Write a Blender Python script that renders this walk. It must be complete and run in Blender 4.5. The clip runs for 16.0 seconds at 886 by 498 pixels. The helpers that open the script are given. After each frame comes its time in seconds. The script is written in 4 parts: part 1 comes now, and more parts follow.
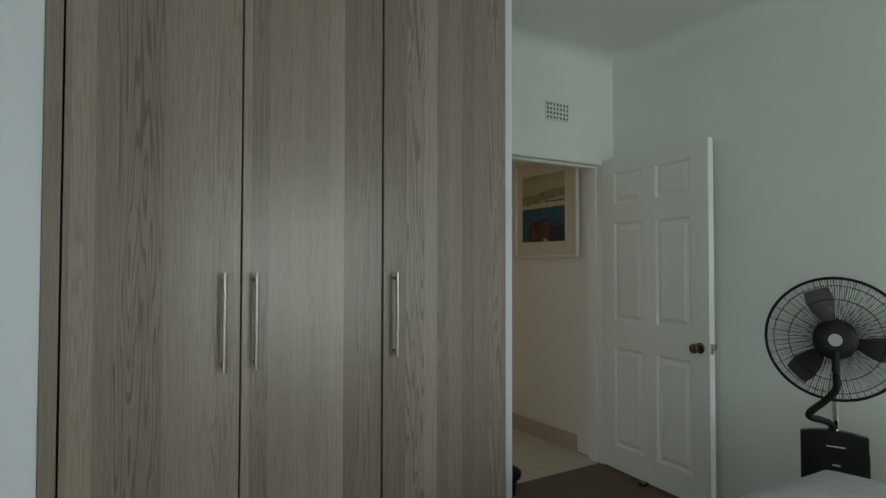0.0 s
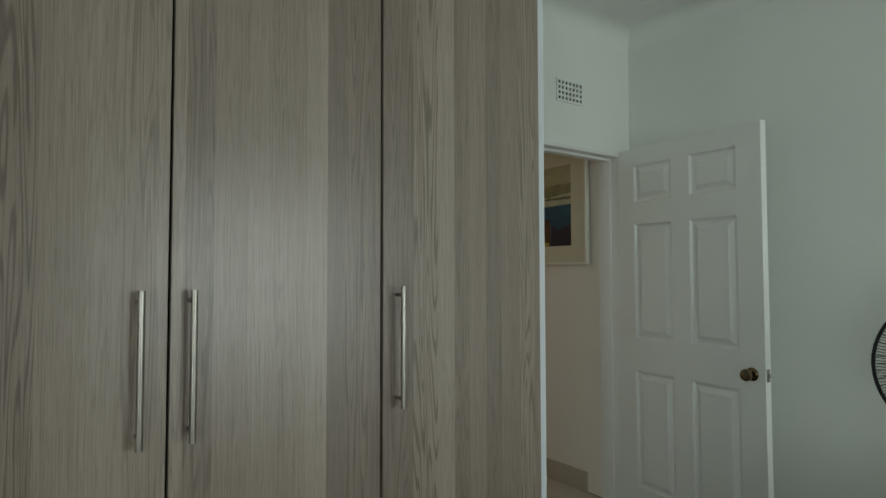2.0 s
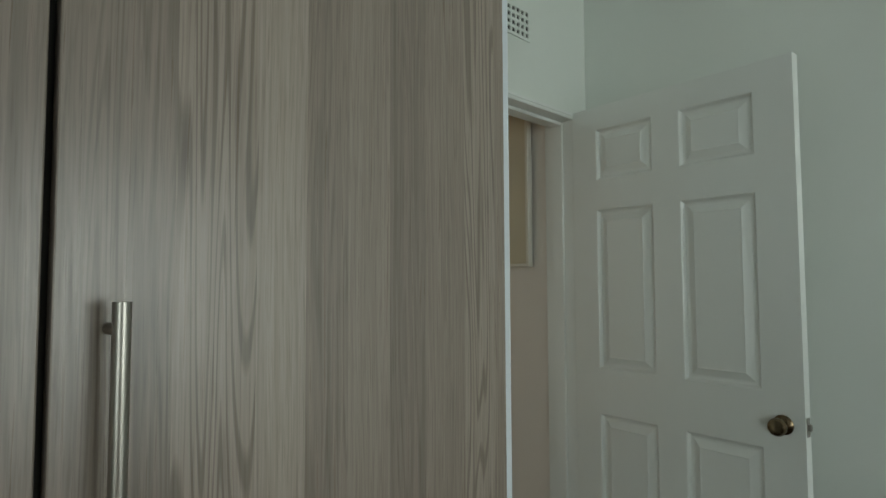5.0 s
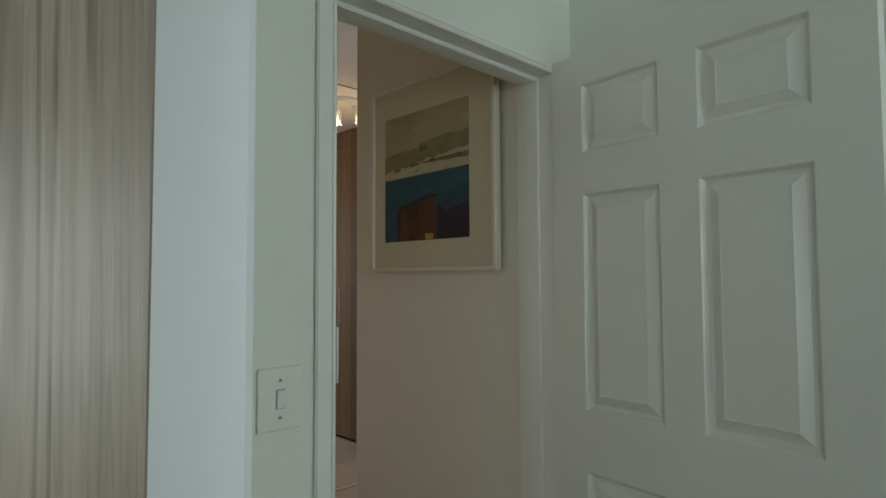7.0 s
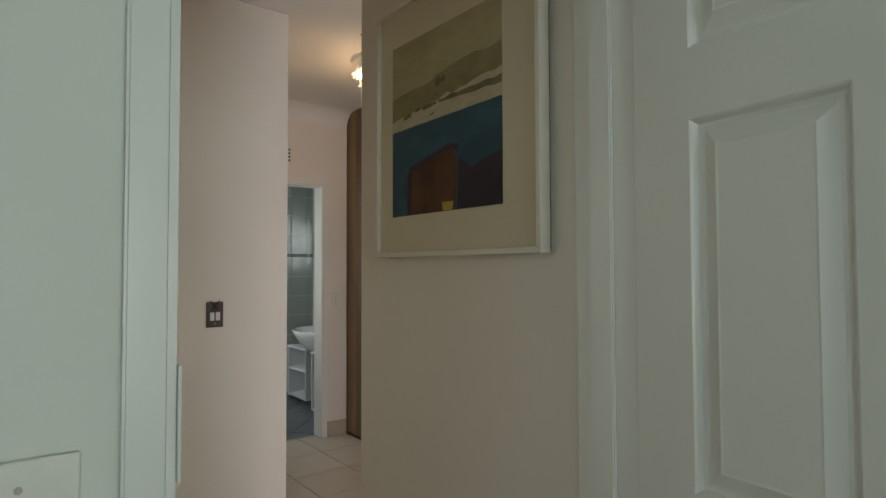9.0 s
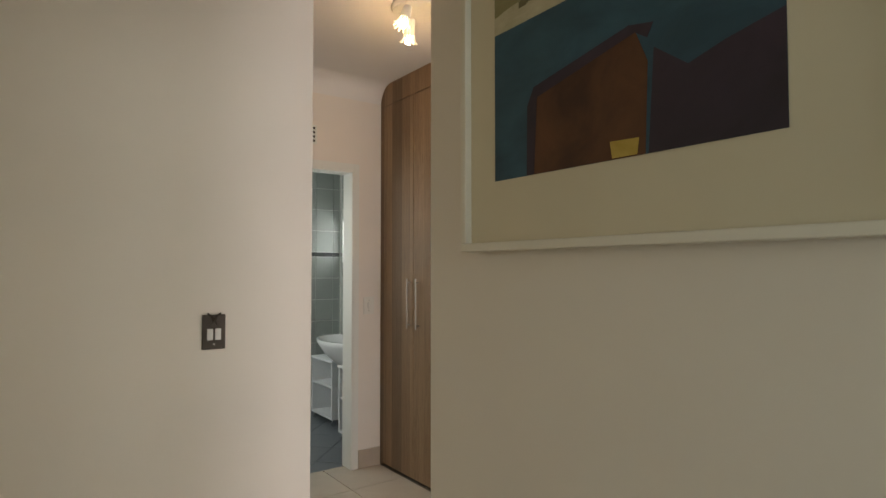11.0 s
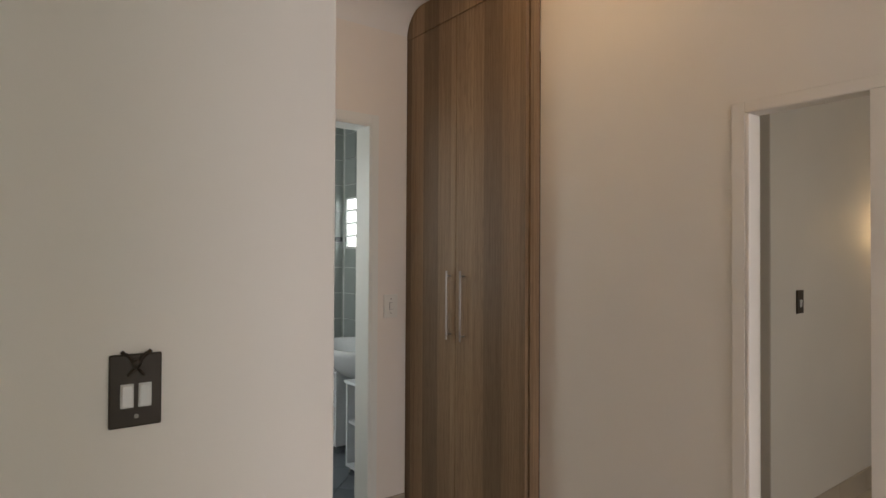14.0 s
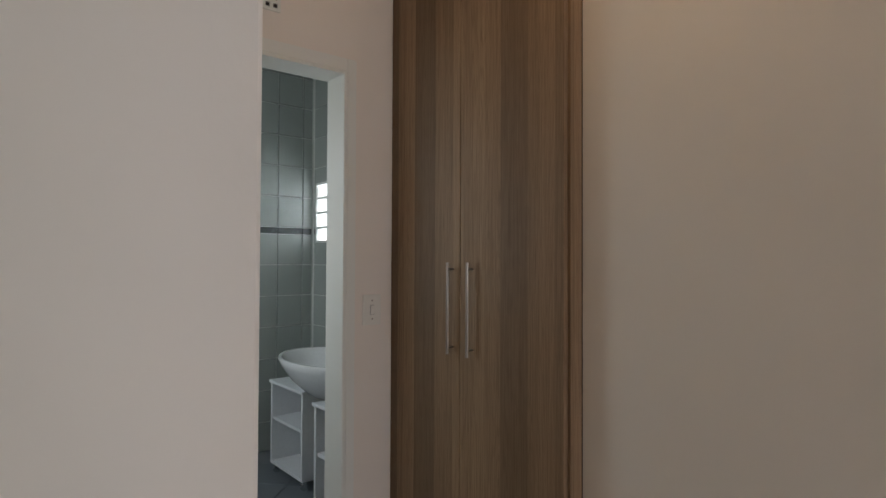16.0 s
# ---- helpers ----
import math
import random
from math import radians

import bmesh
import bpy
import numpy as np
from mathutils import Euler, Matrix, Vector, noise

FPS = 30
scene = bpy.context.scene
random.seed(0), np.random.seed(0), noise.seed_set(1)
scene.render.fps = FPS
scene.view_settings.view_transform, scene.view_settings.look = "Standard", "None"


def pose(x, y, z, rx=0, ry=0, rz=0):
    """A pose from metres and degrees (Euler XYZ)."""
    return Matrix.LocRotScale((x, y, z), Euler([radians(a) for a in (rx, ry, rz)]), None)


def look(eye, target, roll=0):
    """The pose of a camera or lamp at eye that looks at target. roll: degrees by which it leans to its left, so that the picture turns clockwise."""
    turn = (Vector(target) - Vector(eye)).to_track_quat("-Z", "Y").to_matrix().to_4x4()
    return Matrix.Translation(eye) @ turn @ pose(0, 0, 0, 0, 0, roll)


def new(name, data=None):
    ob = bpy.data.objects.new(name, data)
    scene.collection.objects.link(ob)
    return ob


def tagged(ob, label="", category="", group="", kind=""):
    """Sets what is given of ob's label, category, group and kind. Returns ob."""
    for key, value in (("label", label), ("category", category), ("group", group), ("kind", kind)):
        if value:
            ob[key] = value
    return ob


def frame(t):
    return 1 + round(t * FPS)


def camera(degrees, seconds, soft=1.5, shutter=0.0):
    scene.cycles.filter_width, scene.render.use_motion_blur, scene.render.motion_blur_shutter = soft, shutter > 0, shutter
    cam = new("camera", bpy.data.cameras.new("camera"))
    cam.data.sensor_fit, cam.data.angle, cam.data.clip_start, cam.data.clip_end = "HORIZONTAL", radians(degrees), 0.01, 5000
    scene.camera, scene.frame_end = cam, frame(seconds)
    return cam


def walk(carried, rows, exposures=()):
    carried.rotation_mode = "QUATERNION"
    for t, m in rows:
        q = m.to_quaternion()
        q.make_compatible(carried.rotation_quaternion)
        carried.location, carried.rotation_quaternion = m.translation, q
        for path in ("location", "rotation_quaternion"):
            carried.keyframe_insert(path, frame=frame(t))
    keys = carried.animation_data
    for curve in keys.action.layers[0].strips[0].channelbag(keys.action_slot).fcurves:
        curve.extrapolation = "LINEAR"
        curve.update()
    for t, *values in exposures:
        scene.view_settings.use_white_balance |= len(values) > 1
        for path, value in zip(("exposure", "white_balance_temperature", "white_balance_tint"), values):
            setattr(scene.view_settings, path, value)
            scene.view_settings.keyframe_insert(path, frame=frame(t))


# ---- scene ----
cam = camera(74.4, 16.0)
PATH = [
    (0, (-0.153, -0.19, 1.362), (0.898, 1.511, 1.413), 0.1),
    (0.5, (-0.106, -0.018, 1.367), (0.959, 1.674, 1.424), 0.1),
    (1, (-0.059, 0.148, 1.374), (1.035, 1.821, 1.436), 0.0),
    (1.5, (-0.007, 0.296, 1.367), (1.121, 1.946, 1.435), 0.0),
    (2, (0.044, 0.474, 1.369), (1.214, 2.094, 1.447), -0.1),
    (2.5, (0.095, 0.642, 1.369), (1.329, 2.214, 1.447), 0.0),
    (3, (0.178, 0.806, 1.359), (1.48, 2.322, 1.444), -0.1),
    (3.5, (0.29, 0.98, 1.358), (1.646, 2.447, 1.447), -0.1),
    (4, (0.422, 1.101, 1.346), (1.815, 2.533, 1.441), -0.1),
    (6.5, (1.197, 1.492, 1.354), (2.613, 2.9, 1.473), -0.3),
    (7, (1.34, 1.564, 1.385), (2.734, 2.994, 1.485), -0.3),
    (7.5, (1.483, 1.645, 1.392), (2.843, 3.109, 1.476), -0.4),
    (8, (1.64, 1.738, 1.399), (2.954, 3.244, 1.465), -0.43),
    (8.5, (1.78, 1.841, 1.386), (3.041, 3.391, 1.45), -0.3),
    (9, (1.906, 1.991, 1.379), (3.136, 3.567, 1.445), -0.2),
    (11.5, (2.262, 2.91, 1.381), (3.422, 4.538, 1.452), 0.2),
    (12, (2.311, 3.087, 1.38), (3.467, 4.717, 1.453), 0.5),
    (12.5, (2.379, 3.259, 1.386), (3.537, 4.888, 1.446), 0.3),
    (13, (2.453, 3.43, 1.388), (3.617, 5.056, 1.435), 0.1),
    (13.5, (2.514, 3.589, 1.386), (3.693, 5.205, 1.419), 0.4),
    (14, (2.583, 3.76, 1.386), (3.781, 5.361, 1.412), 0.3),
    (14.5, (2.668, 3.923, 1.373), (3.892, 5.505, 1.398), 0.2),
    (15, (2.759, 4.099, 1.354), (4.007, 5.662, 1.389), 0.3),
    (15.5, (2.850, 4.246, 1.338), (4.116, 5.794, 1.379), 0.1),
    (16, (2.931, 4.38, 1.325), (4.199, 5.926, 1.364), 0.25),
]
EXPOSURES = [(0, -0.34, 6450, 10), (0.5, -0.24, 6450, 10), (1.5, -0.17, 6450, 10), (4, -0.1, 6450, 10), (7, -0.12, 6500, 10), (9, 0.05, 6600, 10), (11.5, 0.55, 7000, 11), (12.5, 0.66, 7000, 12), (14, 0.24, 6650, 12), (16, -0.03, 6300, 12)]
walk(cam, [(t, look(e, g, r)) for t, e, g, r in PATH], EXPOSURES)

# ---- world and light ----
world = bpy.data.worlds.new("world")
scene.world = world
world.use_nodes = True
wn = world.node_tree.nodes
sky = wn.new("ShaderNodeTexSky")
sky.sky_type, sky.sun_disc = "NISHITA", False
sky.sun_elevation, sky.sun_rotation = radians(50), radians(150)
wn["Background"].inputs[1].default_value = 0.12
world.node_tree.links.new(sky.outputs[0], wn["Background"].inputs[0])

sun = new("sun", bpy.data.lights.new("sun", "SUN"))
sun.data.energy, sun.data.angle, sun.data.color = 0.8, radians(15), (1.0, 0.96, 0.9)
sun.matrix_world = look((0, 0, 10), (1.5, 3.0, 0))


def area_lamp(name, eye, target, sx, sy, power, color):
    """A rectangular area lamp: daylight at a window opening, or added fill."""
    lamp = new(name, bpy.data.lights.new(name, "AREA"))
    lamp.data.shape, lamp.data.size, lamp.data.size_y = "RECTANGLE", sx, sy
    lamp.data.energy, lamp.data.color = power, color
    lamp.matrix_world = look(eye, target)
    return lamp


area_lamp("daylight_bedroom_south", (1.95, -2.66, 1.28), (1.9, 0.5, 0.4), 1.9, 1.72, 51, (0.88, 1.0, 0.96))
area_lamp("daylight_bedroom_west", (-2.56, -1.55, 1.15), (0.6, -0.2, 0.3), 1.9, 1.9, 42, (0.87, 1.0, 0.96))
# added warm fill from the unseen lobby west side, brightens the picture wall
area_lamp("lobby_warm_fill", (1.36, 3.8, 1.35), (3, 3.8, 1.2), 1.0, 1.6, 1.9, (1.0, 0.79, 0.44))
# added fill from the unseen south end, brightens the passage and lobby corner
area_lamp("passage_fill", (3.74, 0.96, 1.05), (3.55, 4, 0.75), 0.95, 1.25, 28, (0.98, 0.955, 1.0))
# added fill lamp, out of view, set where it reaches the side room's corner
area_lamp("side_room_fill", (5.25, 2.06, 1.3), (5.5, 5, 0.9), 1.2, 1.6, 9, (1.0, 0.96, 0.86))
# added fill from the west; the bathroom's own window is on the east wall
area_lamp("bathroom_fill", (3.06, 7.4, 1.6), (4.6, 7.5, 1.0), 1.2, 1.0, 10, (0.93, 1.0, 0.98))


# ---- materials ----
def material(name, build):
    m = bpy.data.materials.new(name)
    m.use_nodes = True
    nt = m.node_tree
    build(nt, nt.nodes["Principled BSDF"])
    return m


def node(nt, kind, **values):
    n = nt.nodes.new(kind)
    for k, v in values.items():
        n.inputs[k.replace("_", " ")].default_value = v
    return n


def coords(nt, scale=(1, 1, 1), rot=(0, 0, 0)):
    c = nt.nodes.new("ShaderNodeTexCoord")
    mp = nt.nodes.new("ShaderNodeMapping")
    mp.inputs["Scale"].default_value = scale
    mp.inputs["Rotation"].default_value = rot
    nt.links.new(c.outputs["Object"], mp.inputs["Vector"])
    return mp.outputs["Vector"]


def noise_tex(nt, vec, scale, detail=4.0, rough=0.55, dist=0.0):
    n = node(nt, "ShaderNodeTexNoise", Scale=scale, Detail=detail, Roughness=rough, Distortion=dist)
    nt.links.new(vec, n.inputs["Vector"])
    return n.outputs["Fac"]


def ramp(nt, fac, stops):
    r = nt.nodes.new("ShaderNodeValToRGB")
    el = r.color_ramp.elements
    while len(el) < len(stops):
        el.new(0.5)
    for e, (p, c) in zip(el, stops):
        e.position, e.color = p, (*c, 1)
    nt.links.new(fac, r.inputs["Fac"])
    return r.outputs["Color"]


def mix(nt, fac, a, b, mode="MIX"):
    n = nt.nodes.new("ShaderNodeMix")
    n.data_type, n.blend_type = "RGBA", mode
    if isinstance(fac, float):
        n.inputs[0].default_value = fac
    else:
        nt.links.new(fac, n.inputs[0])
    for sock, v in ((6, a), (7, b)):
        if isinstance(v, tuple):
            n.inputs[sock].default_value = (*v, 1)
        else:
            nt.links.new(v, n.inputs[sock])
    return n.outputs[2]


def bump(nt, bsdf, height, strength, distance=0.002):
    b = node(nt, "ShaderNodeBump", Strength=strength, Distance=distance)
    nt.links.new(height, b.inputs["Height"])
    nt.links.new(b.outputs["Normal"], bsdf.inputs["Normal"])


def painted(name, color, rough=0.5, grain=35.0, strength=0.15, vary=0.06, patch=1.3):
    """Brushed or rolled paint: faint patches, fine relief."""
    def build(nt, bsdf):
        v = coords(nt)
        big = noise_tex(nt, v, patch, 3.0)
        dark = tuple(c * (1 - vary) for c in color)
        nt.links.new(ramp(nt, big, [(0.3, dark), (0.7, color)]), bsdf.inputs["Base Color"])
        r = ramp(nt, noise_tex(nt, v, patch * 4, 3.0), [(0.3, (rough - 0.02,) * 3), (0.7, (rough + 0.03,) * 3)])
        nt.links.new(r, bsdf.inputs["Roughness"])
        bump(nt, bsdf, noise_tex(nt, v, grain, 5.0), strength)
    return material(name, build)


def plain(name, color, rough=0.4, metal=0.0, grain=60.0, strength=0.05, spec=0.5):
    def build(nt, bsdf):
        v = coords(nt)
        n = noise_tex(nt, v, grain, 3.0)
        nt.links.new(ramp(nt, n, [(0.3, tuple(c * 0.95 for c in color)), (0.7, color)]), bsdf.inputs["Base Color"])
        bsdf.inputs["Roughness"].default_value, bsdf.inputs["Metallic"].default_value = rough, metal
        bsdf.inputs["Specular IOR Level"].default_value = spec
        bump(nt, bsdf, n, strength, 0.001)
    return material(name, build)


def laminate(name, light, dark, warm, rough, spec, width, figure):
    """Wood-grain laminate: upright boards of differing tone, fine vertical grain, some cathedral figure."""
    def build(nt, bsdf):
        c = nt.nodes.new("ShaderNodeTexCoord")
        sep = nt.nodes.new("ShaderNodeSeparateXYZ")
        nt.links.new(c.outputs["Object"], sep.inputs[0])
        add = nt.nodes.new("ShaderNodeMath")
        add.operation = "ADD"
        nt.links.new(sep.outputs["X"], add.inputs[0])
        nt.links.new(sep.outputs["Y"], add.inputs[1])
        wob = noise_tex(nt, coords(nt, (3, 3, 0.9)), 1.0, 2.0)
        wobs = nt.nodes.new("ShaderNodeMath")
        wobs.operation, wobs.inputs[1].default_value = "MULTIPLY", 0.03
        nt.links.new(wob, wobs.inputs[0])
        u = nt.nodes.new("ShaderNodeMath")
        u.operation = "ADD"
        nt.links.new(add.outputs[0], u.inputs[0])
        nt.links.new(wobs.outputs[0], u.inputs[1])

        def stretched(source, su, sz):
            mul = nt.nodes.new("ShaderNodeMath")
            mul.operation, mul.inputs[1].default_value = "MULTIPLY", su
            nt.links.new(source, mul.inputs[0])
            mz = nt.nodes.new("ShaderNodeMath")
            mz.operation, mz.inputs[1].default_value = "MULTIPLY", sz
            nt.links.new(sep.outputs["Z"], mz.inputs[0])
            comb = nt.nodes.new("ShaderNodeCombineXYZ")
            nt.links.new(mul.outputs[0], comb.inputs[0])
            nt.links.new(mz.outputs[0], comb.inputs[2])
            return comb.outputs[0]

        def calc(op, a, b):
            m = nt.nodes.new("ShaderNodeMath")
            m.operation = op
            for k, v in enumerate((a, b)):
                if isinstance(v, float):
                    m.inputs[k].default_value = v
                else:
                    nt.links.new(v, m.inputs[k])
            return m.outputs[0]

        boards = node(nt, "ShaderNodeTexVoronoi", Scale=1.0, Randomness=0.75)
        boards.voronoi_dimensions = "1D"
        nt.links.new(calc("MULTIPLY", add.outputs[0], width), boards.inputs["W"])
        tone = nt.nodes.new("ShaderNodeSeparateColor")
        nt.links.new(boards.outputs["Color"], tone.inputs[0])
        # each board has its own stretch of veneer
        own = calc("ADD", u.outputs[0], calc("MULTIPLY", tone.outputs[2], 7.0))
        soft = noise_tex(nt, stretched(own, 18.0, 0.25), 1.0, 2.0)
        fine = noise_tex(nt, stretched(own, 210.0, 2.5), 1.0, 5.0, 0.65)
        pores = noise_tex(nt, stretched(own, 420.0, 14.0), 1.0, 2.0, 0.5)
        field = noise_tex(nt, stretched(own, 17.0, 0.7), 1.0, 2.0, 0.45, 0.3)
        rings = calc("SINE", calc("MULTIPLY", field, 110.0), 0.0)
        rings = calc("ADD", calc("MULTIPLY", rings, 0.5), 0.5)
        base = ramp(nt, tone.outputs[0], [(0.05, dark), (0.4, warm), (0.9, light)])
        base = mix(nt, 0.18, base, ramp(nt, soft, [(0.3, dark), (0.7, light)]))
        base = mix(nt, 0.52, base, ramp(nt, fine, [(0.40, (0.70, 0.68, 0.65)), (0.58, (1.1, 1.1, 1.1))]), "MULTIPLY")
        base = mix(nt, 0.5, base, ramp(nt, pores, [(0.36, (0.72, 0.70, 0.68)), (0.48, (1.04, 1.04, 1.04))]), "MULTIPLY")
        base = mix(nt, ramp(nt, tone.outputs[1], [(0.35, (0.12,) * 3), (0.8, (figure,) * 3)]), base, ramp(nt, rings, [(0.05, (0.58, 0.55, 0.52)), (0.4, (1.08, 1.08, 1.08))]), "MULTIPLY")
        nt.links.new(base, bsdf.inputs["Base Color"])
        nt.links.new(ramp(nt, fine, [(0.3, (rough + 0.1,) * 3), (0.7, (rough,) * 3)]), bsdf.inputs["Roughness"])
        bsdf.inputs["Specular IOR Level"].default_value = spec
        bump(nt, bsdf, fine, 0.12, 0.0012)
    return material(name, build)


def tile_mat(name, color, rough, vary=0.05):
    def build(nt, bsdf):
        info = nt.nodes.new("ShaderNodeObjectInfo")
        v = coords(nt)
        n = noise_tex(nt, v, 9.0, 5.0, 0.6, 0.4)
        base = ramp(nt, n, [(0.3, tuple(c * (1 - vary) for c in color)), (0.7, color)])
        base = mix(nt, 0.5, base, ramp(nt, info.outputs["Random"], [(0.0, (0.86,) * 3), (1.0, (1.08,) * 3)]), "MULTIPLY")
        nt.links.new(base, bsdf.inputs["Base Color"])
        nt.links.new(ramp(nt, noise_tex(nt, v, 25.0), [(0.3, (rough,) * 3), (0.7, (rough + 0.03,) * 3)]), bsdf.inputs["Roughness"])
        bump(nt, bsdf, n, 0.02, 0.001)
    return material(name, build)


def carpet_build(nt, bsdf):
    v = coords(nt)
    f = noise_tex(nt, v, 260.0, 3.0)
    g = noise_tex(nt, v, 5.0, 4.0)
    base = mix(nt, 0.5, ramp(nt, f, [(0.3, (0.09, 0.06, 0.04)), (0.7, (0.24, 0.165, 0.115))]), ramp(nt, g, [(0.3, (0.13, 0.09, 0.06)), (0.7, (0.19, 0.13, 0.09))]))
    nt.links.new(base, bsdf.inputs["Base Color"])
    bsdf.inputs["Roughness"].default_value = 0.95
    bump(nt, bsdf, f, 0.8, 0.006)


def cloth_build(nt, bsdf):
    v = coords(nt)
    f = noise_tex(nt, v, 14.0, 5.0)
    nt.links.new(ramp(nt, f, [(0.3, (0.80, 0.81, 0.83)), (0.7, (0.88, 0.89, 0.90))]), bsdf.inputs["Base Color"])
    bsdf.inputs["Roughness"].default_value = 0.9
    bump(nt, bsdf, f, 0.5, 0.012)


def glass_build(nt, bsdf):
    bsdf.inputs["Transmission Weight"].default_value = 1.0
    bsdf.inputs["Roughness"].default_value = 0.02
    bsdf.inputs["IOR"].default_value = 1.45


def glow(name, color, strength):
    def build(nt, bsdf):
        bsdf.inputs["Emission Color"].default_value = (*color, 1)
        bsdf.inputs["Emission Strength"].default_value = strength
        bsdf.inputs["Base Color"].default_value = (*color, 1)
    return material(name, build)


def art_build(color_a, color_b, scale, stretch):
    def build(nt, bsdf):
        n = noise_tex(nt, coords(nt, stretch), scale, 5.0, 0.6, 0.5)
        nt.links.new(ramp(nt, n, [(0.32, color_a), (0.68, color_b)]), bsdf.inputs["Base Color"])
        bsdf.inputs["Roughness"].default_value = 0.65
        bump(nt, bsdf, n, 0.2, 0.001)
    return build


M_WALL = painted("plaster_white", (0.745, 0.775, 0.722), 0.62, 28.0, 0.22)
M_HALL = painted("plaster_cream", (0.808, 0.76, 0.70), 0.6, 28.0, 0.25)
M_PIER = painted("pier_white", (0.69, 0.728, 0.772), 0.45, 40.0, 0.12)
M_CEIL = painted("ceiling_white", (0.80, 0.79, 0.77), 0.75, 50.0, 0.1)
M_GLOSS = painted("enamel_white", (0.77, 0.785, 0.75), 0.32, 60.0, 0.06, 0.04)
M_WOOD = laminate("ash_laminate", (0.325, 0.272, 0.23), (0.175, 0.14, 0.115), (0.25, 0.203, 0.168), 0.25, 0.55, 15.0, 0.85)
M_WOOD2 = laminate("oak_laminate", (0.345, 0.235, 0.14), (0.16, 0.107, 0.064), (0.245, 0.163, 0.096), 0.5, 0.3, 17.0, 0.25)
M_DARK = plain("shadow_carcass", (0.03, 0.027, 0.024), 0.8)
M_STEEL = plain("brushed_steel", (0.34, 0.315, 0.285), 0.3, 1.0, 200.0)
M_BRASS = plain("aged_brass", (0.18, 0.13, 0.08), 0.22, 1.0)
M_BRONZE = plain("bronze_plate", (0.045, 0.035, 0.027), 0.42, 0.6)
M_BLACK = plain("black_plastic", (0.008, 0.008, 0.009), 0.5, 0.0, 60.0, 0.05, 0.25)
M_PANEL = plain("gloss_black_panel", (0.008, 0.008, 0.009), 0.18, 0.0, 60.0, 0.01)
M_BLADE = plain("smoky_blade", (0.14, 0.125, 0.115), 0.3)
M_GREY = plain("grey_print", (0.35, 0.35, 0.35), 0.5)
M_CREAM = plain("cream_plastic", (0.76, 0.76, 0.71), 0.35)
M_WHITEP = plain("white_plastic", (0.78, 0.78, 0.77), 0.3)
M_CERAMIC = plain("white_ceramic", (0.80, 0.81, 0.82), 0.08)
M_MELAMINE = plain("white_melamine", (0.74, 0.76, 0.78), 0.3)
M_CHROME = plain("chrome", (0.75, 0.75, 0.76), 0.08, 1.0)
M_TILE = tile_mat("cream_floor_tile", (0.62, 0.56, 0.47), 0.22)
M_SKIRT = tile_mat("beige_skirting_tile", (0.50, 0.43, 0.35), 0.35)
M_GROUT = plain("grout", (0.20, 0.17, 0.14), 0.9)
M_BTILE = tile_mat("grey_green_wall_tile", (0.36, 0.39, 0.37), 0.34)
M_BORDER = tile_mat("dark_border_tile", (0.07, 0.08, 0.08), 0.25, 0.5)
M_BGROUT = plain("pale_grout", (0.74, 0.76, 0.73), 0.8)
M_BFLOOR = tile_mat("slate_floor_tile", (0.15, 0.17, 0.19), 0.3)
M_CARPET = material("brown_carpet", carpet_build)
M_CLOTH = material("white_duvet", cloth_build)
M_GLASS = material("window_glass", glass_build)
M_BULB = glow("lit_bulb", (1.0, 0.78, 0.46), 11.0)
M_BRIGHT = glow("bright_daylight", (0.92, 0.97, 1.0), 7.0)
M_SHADE = glow("lit_shade", (1.0, 0.7, 0.35), 4.0)
M_MAT = painted("picture_mat", (0.66, 0.60, 0.46), 0.8, 90.0, 0.05, 0.05, 4.0)
M_FRAME = painted("picture_frame_cream", (0.76, 0.73, 0.65), 0.45, 60.0, 0.06, 0.04, 4.0)
M_SKY = material("art_cream", art_build((0.34, 0.29, 0.155), (0.44, 0.39, 0.23), 5.0, (1, 1, 3)))
M_BLUE = material("art_blue", art_build((0.018, 0.055, 0.085), (0.035, 0.10, 0.15), 6.0, (1, 1, 2)))
M_RUST = material("art_rust", art_build((0.05, 0.018, 0.008), (0.13, 0.05, 0.018), 8.0, (1, 1, 1)))
M_PLUM = material("art_plum", art_build((0.018, 0.013, 0.025), (0.04, 0.025, 0.045), 7.0, (1, 1, 1)))
M_GOLD = material("art_gold", art_build((0.38, 0.26, 0.04), (0.55, 0.40, 0.10), 20.0, (1, 1, 1)))
M_HILL = material("art_olive", art_build((0.20, 0.18, 0.085), (0.30, 0.27, 0.14), 9.0, (1, 1, 2)))
M_FOAM = material("art_pale", art_build((0.42, 0.38, 0.25), (0.56, 0.52, 0.38), 14.0, (1, 1, 3)))
M_STROKE = material("art_stroke", art_build((0.06, 0.055, 0.03), (0.22, 0.19, 0.10), 16.0, (1, 1, 1)))


# ---- mesh helpers ----
def add_box(bm, x0, x1, y0, y1, z0, z1):
    m = Matrix.Translation(((x0 + x1) / 2, (y0 + y1) / 2, (z0 + z1) / 2)) @ Matrix.Diagonal((x1 - x0, y1 - y0, z1 - z0, 1))
    bmesh.ops.create_cube(bm, size=1, matrix=m)
    return bm


def box_bm(x0, x1, y0, y1, z0, z1, bevel=0.0, segments=2):
    bm = add_box(bmesh.new(), x0, x1, y0, y1, z0, z1)
    if bevel:
        bmesh.ops.bevel(bm, geom=bm.edges[:], offset=bevel, segments=segments, affect="EDGES", profile=0.5)
    return bm


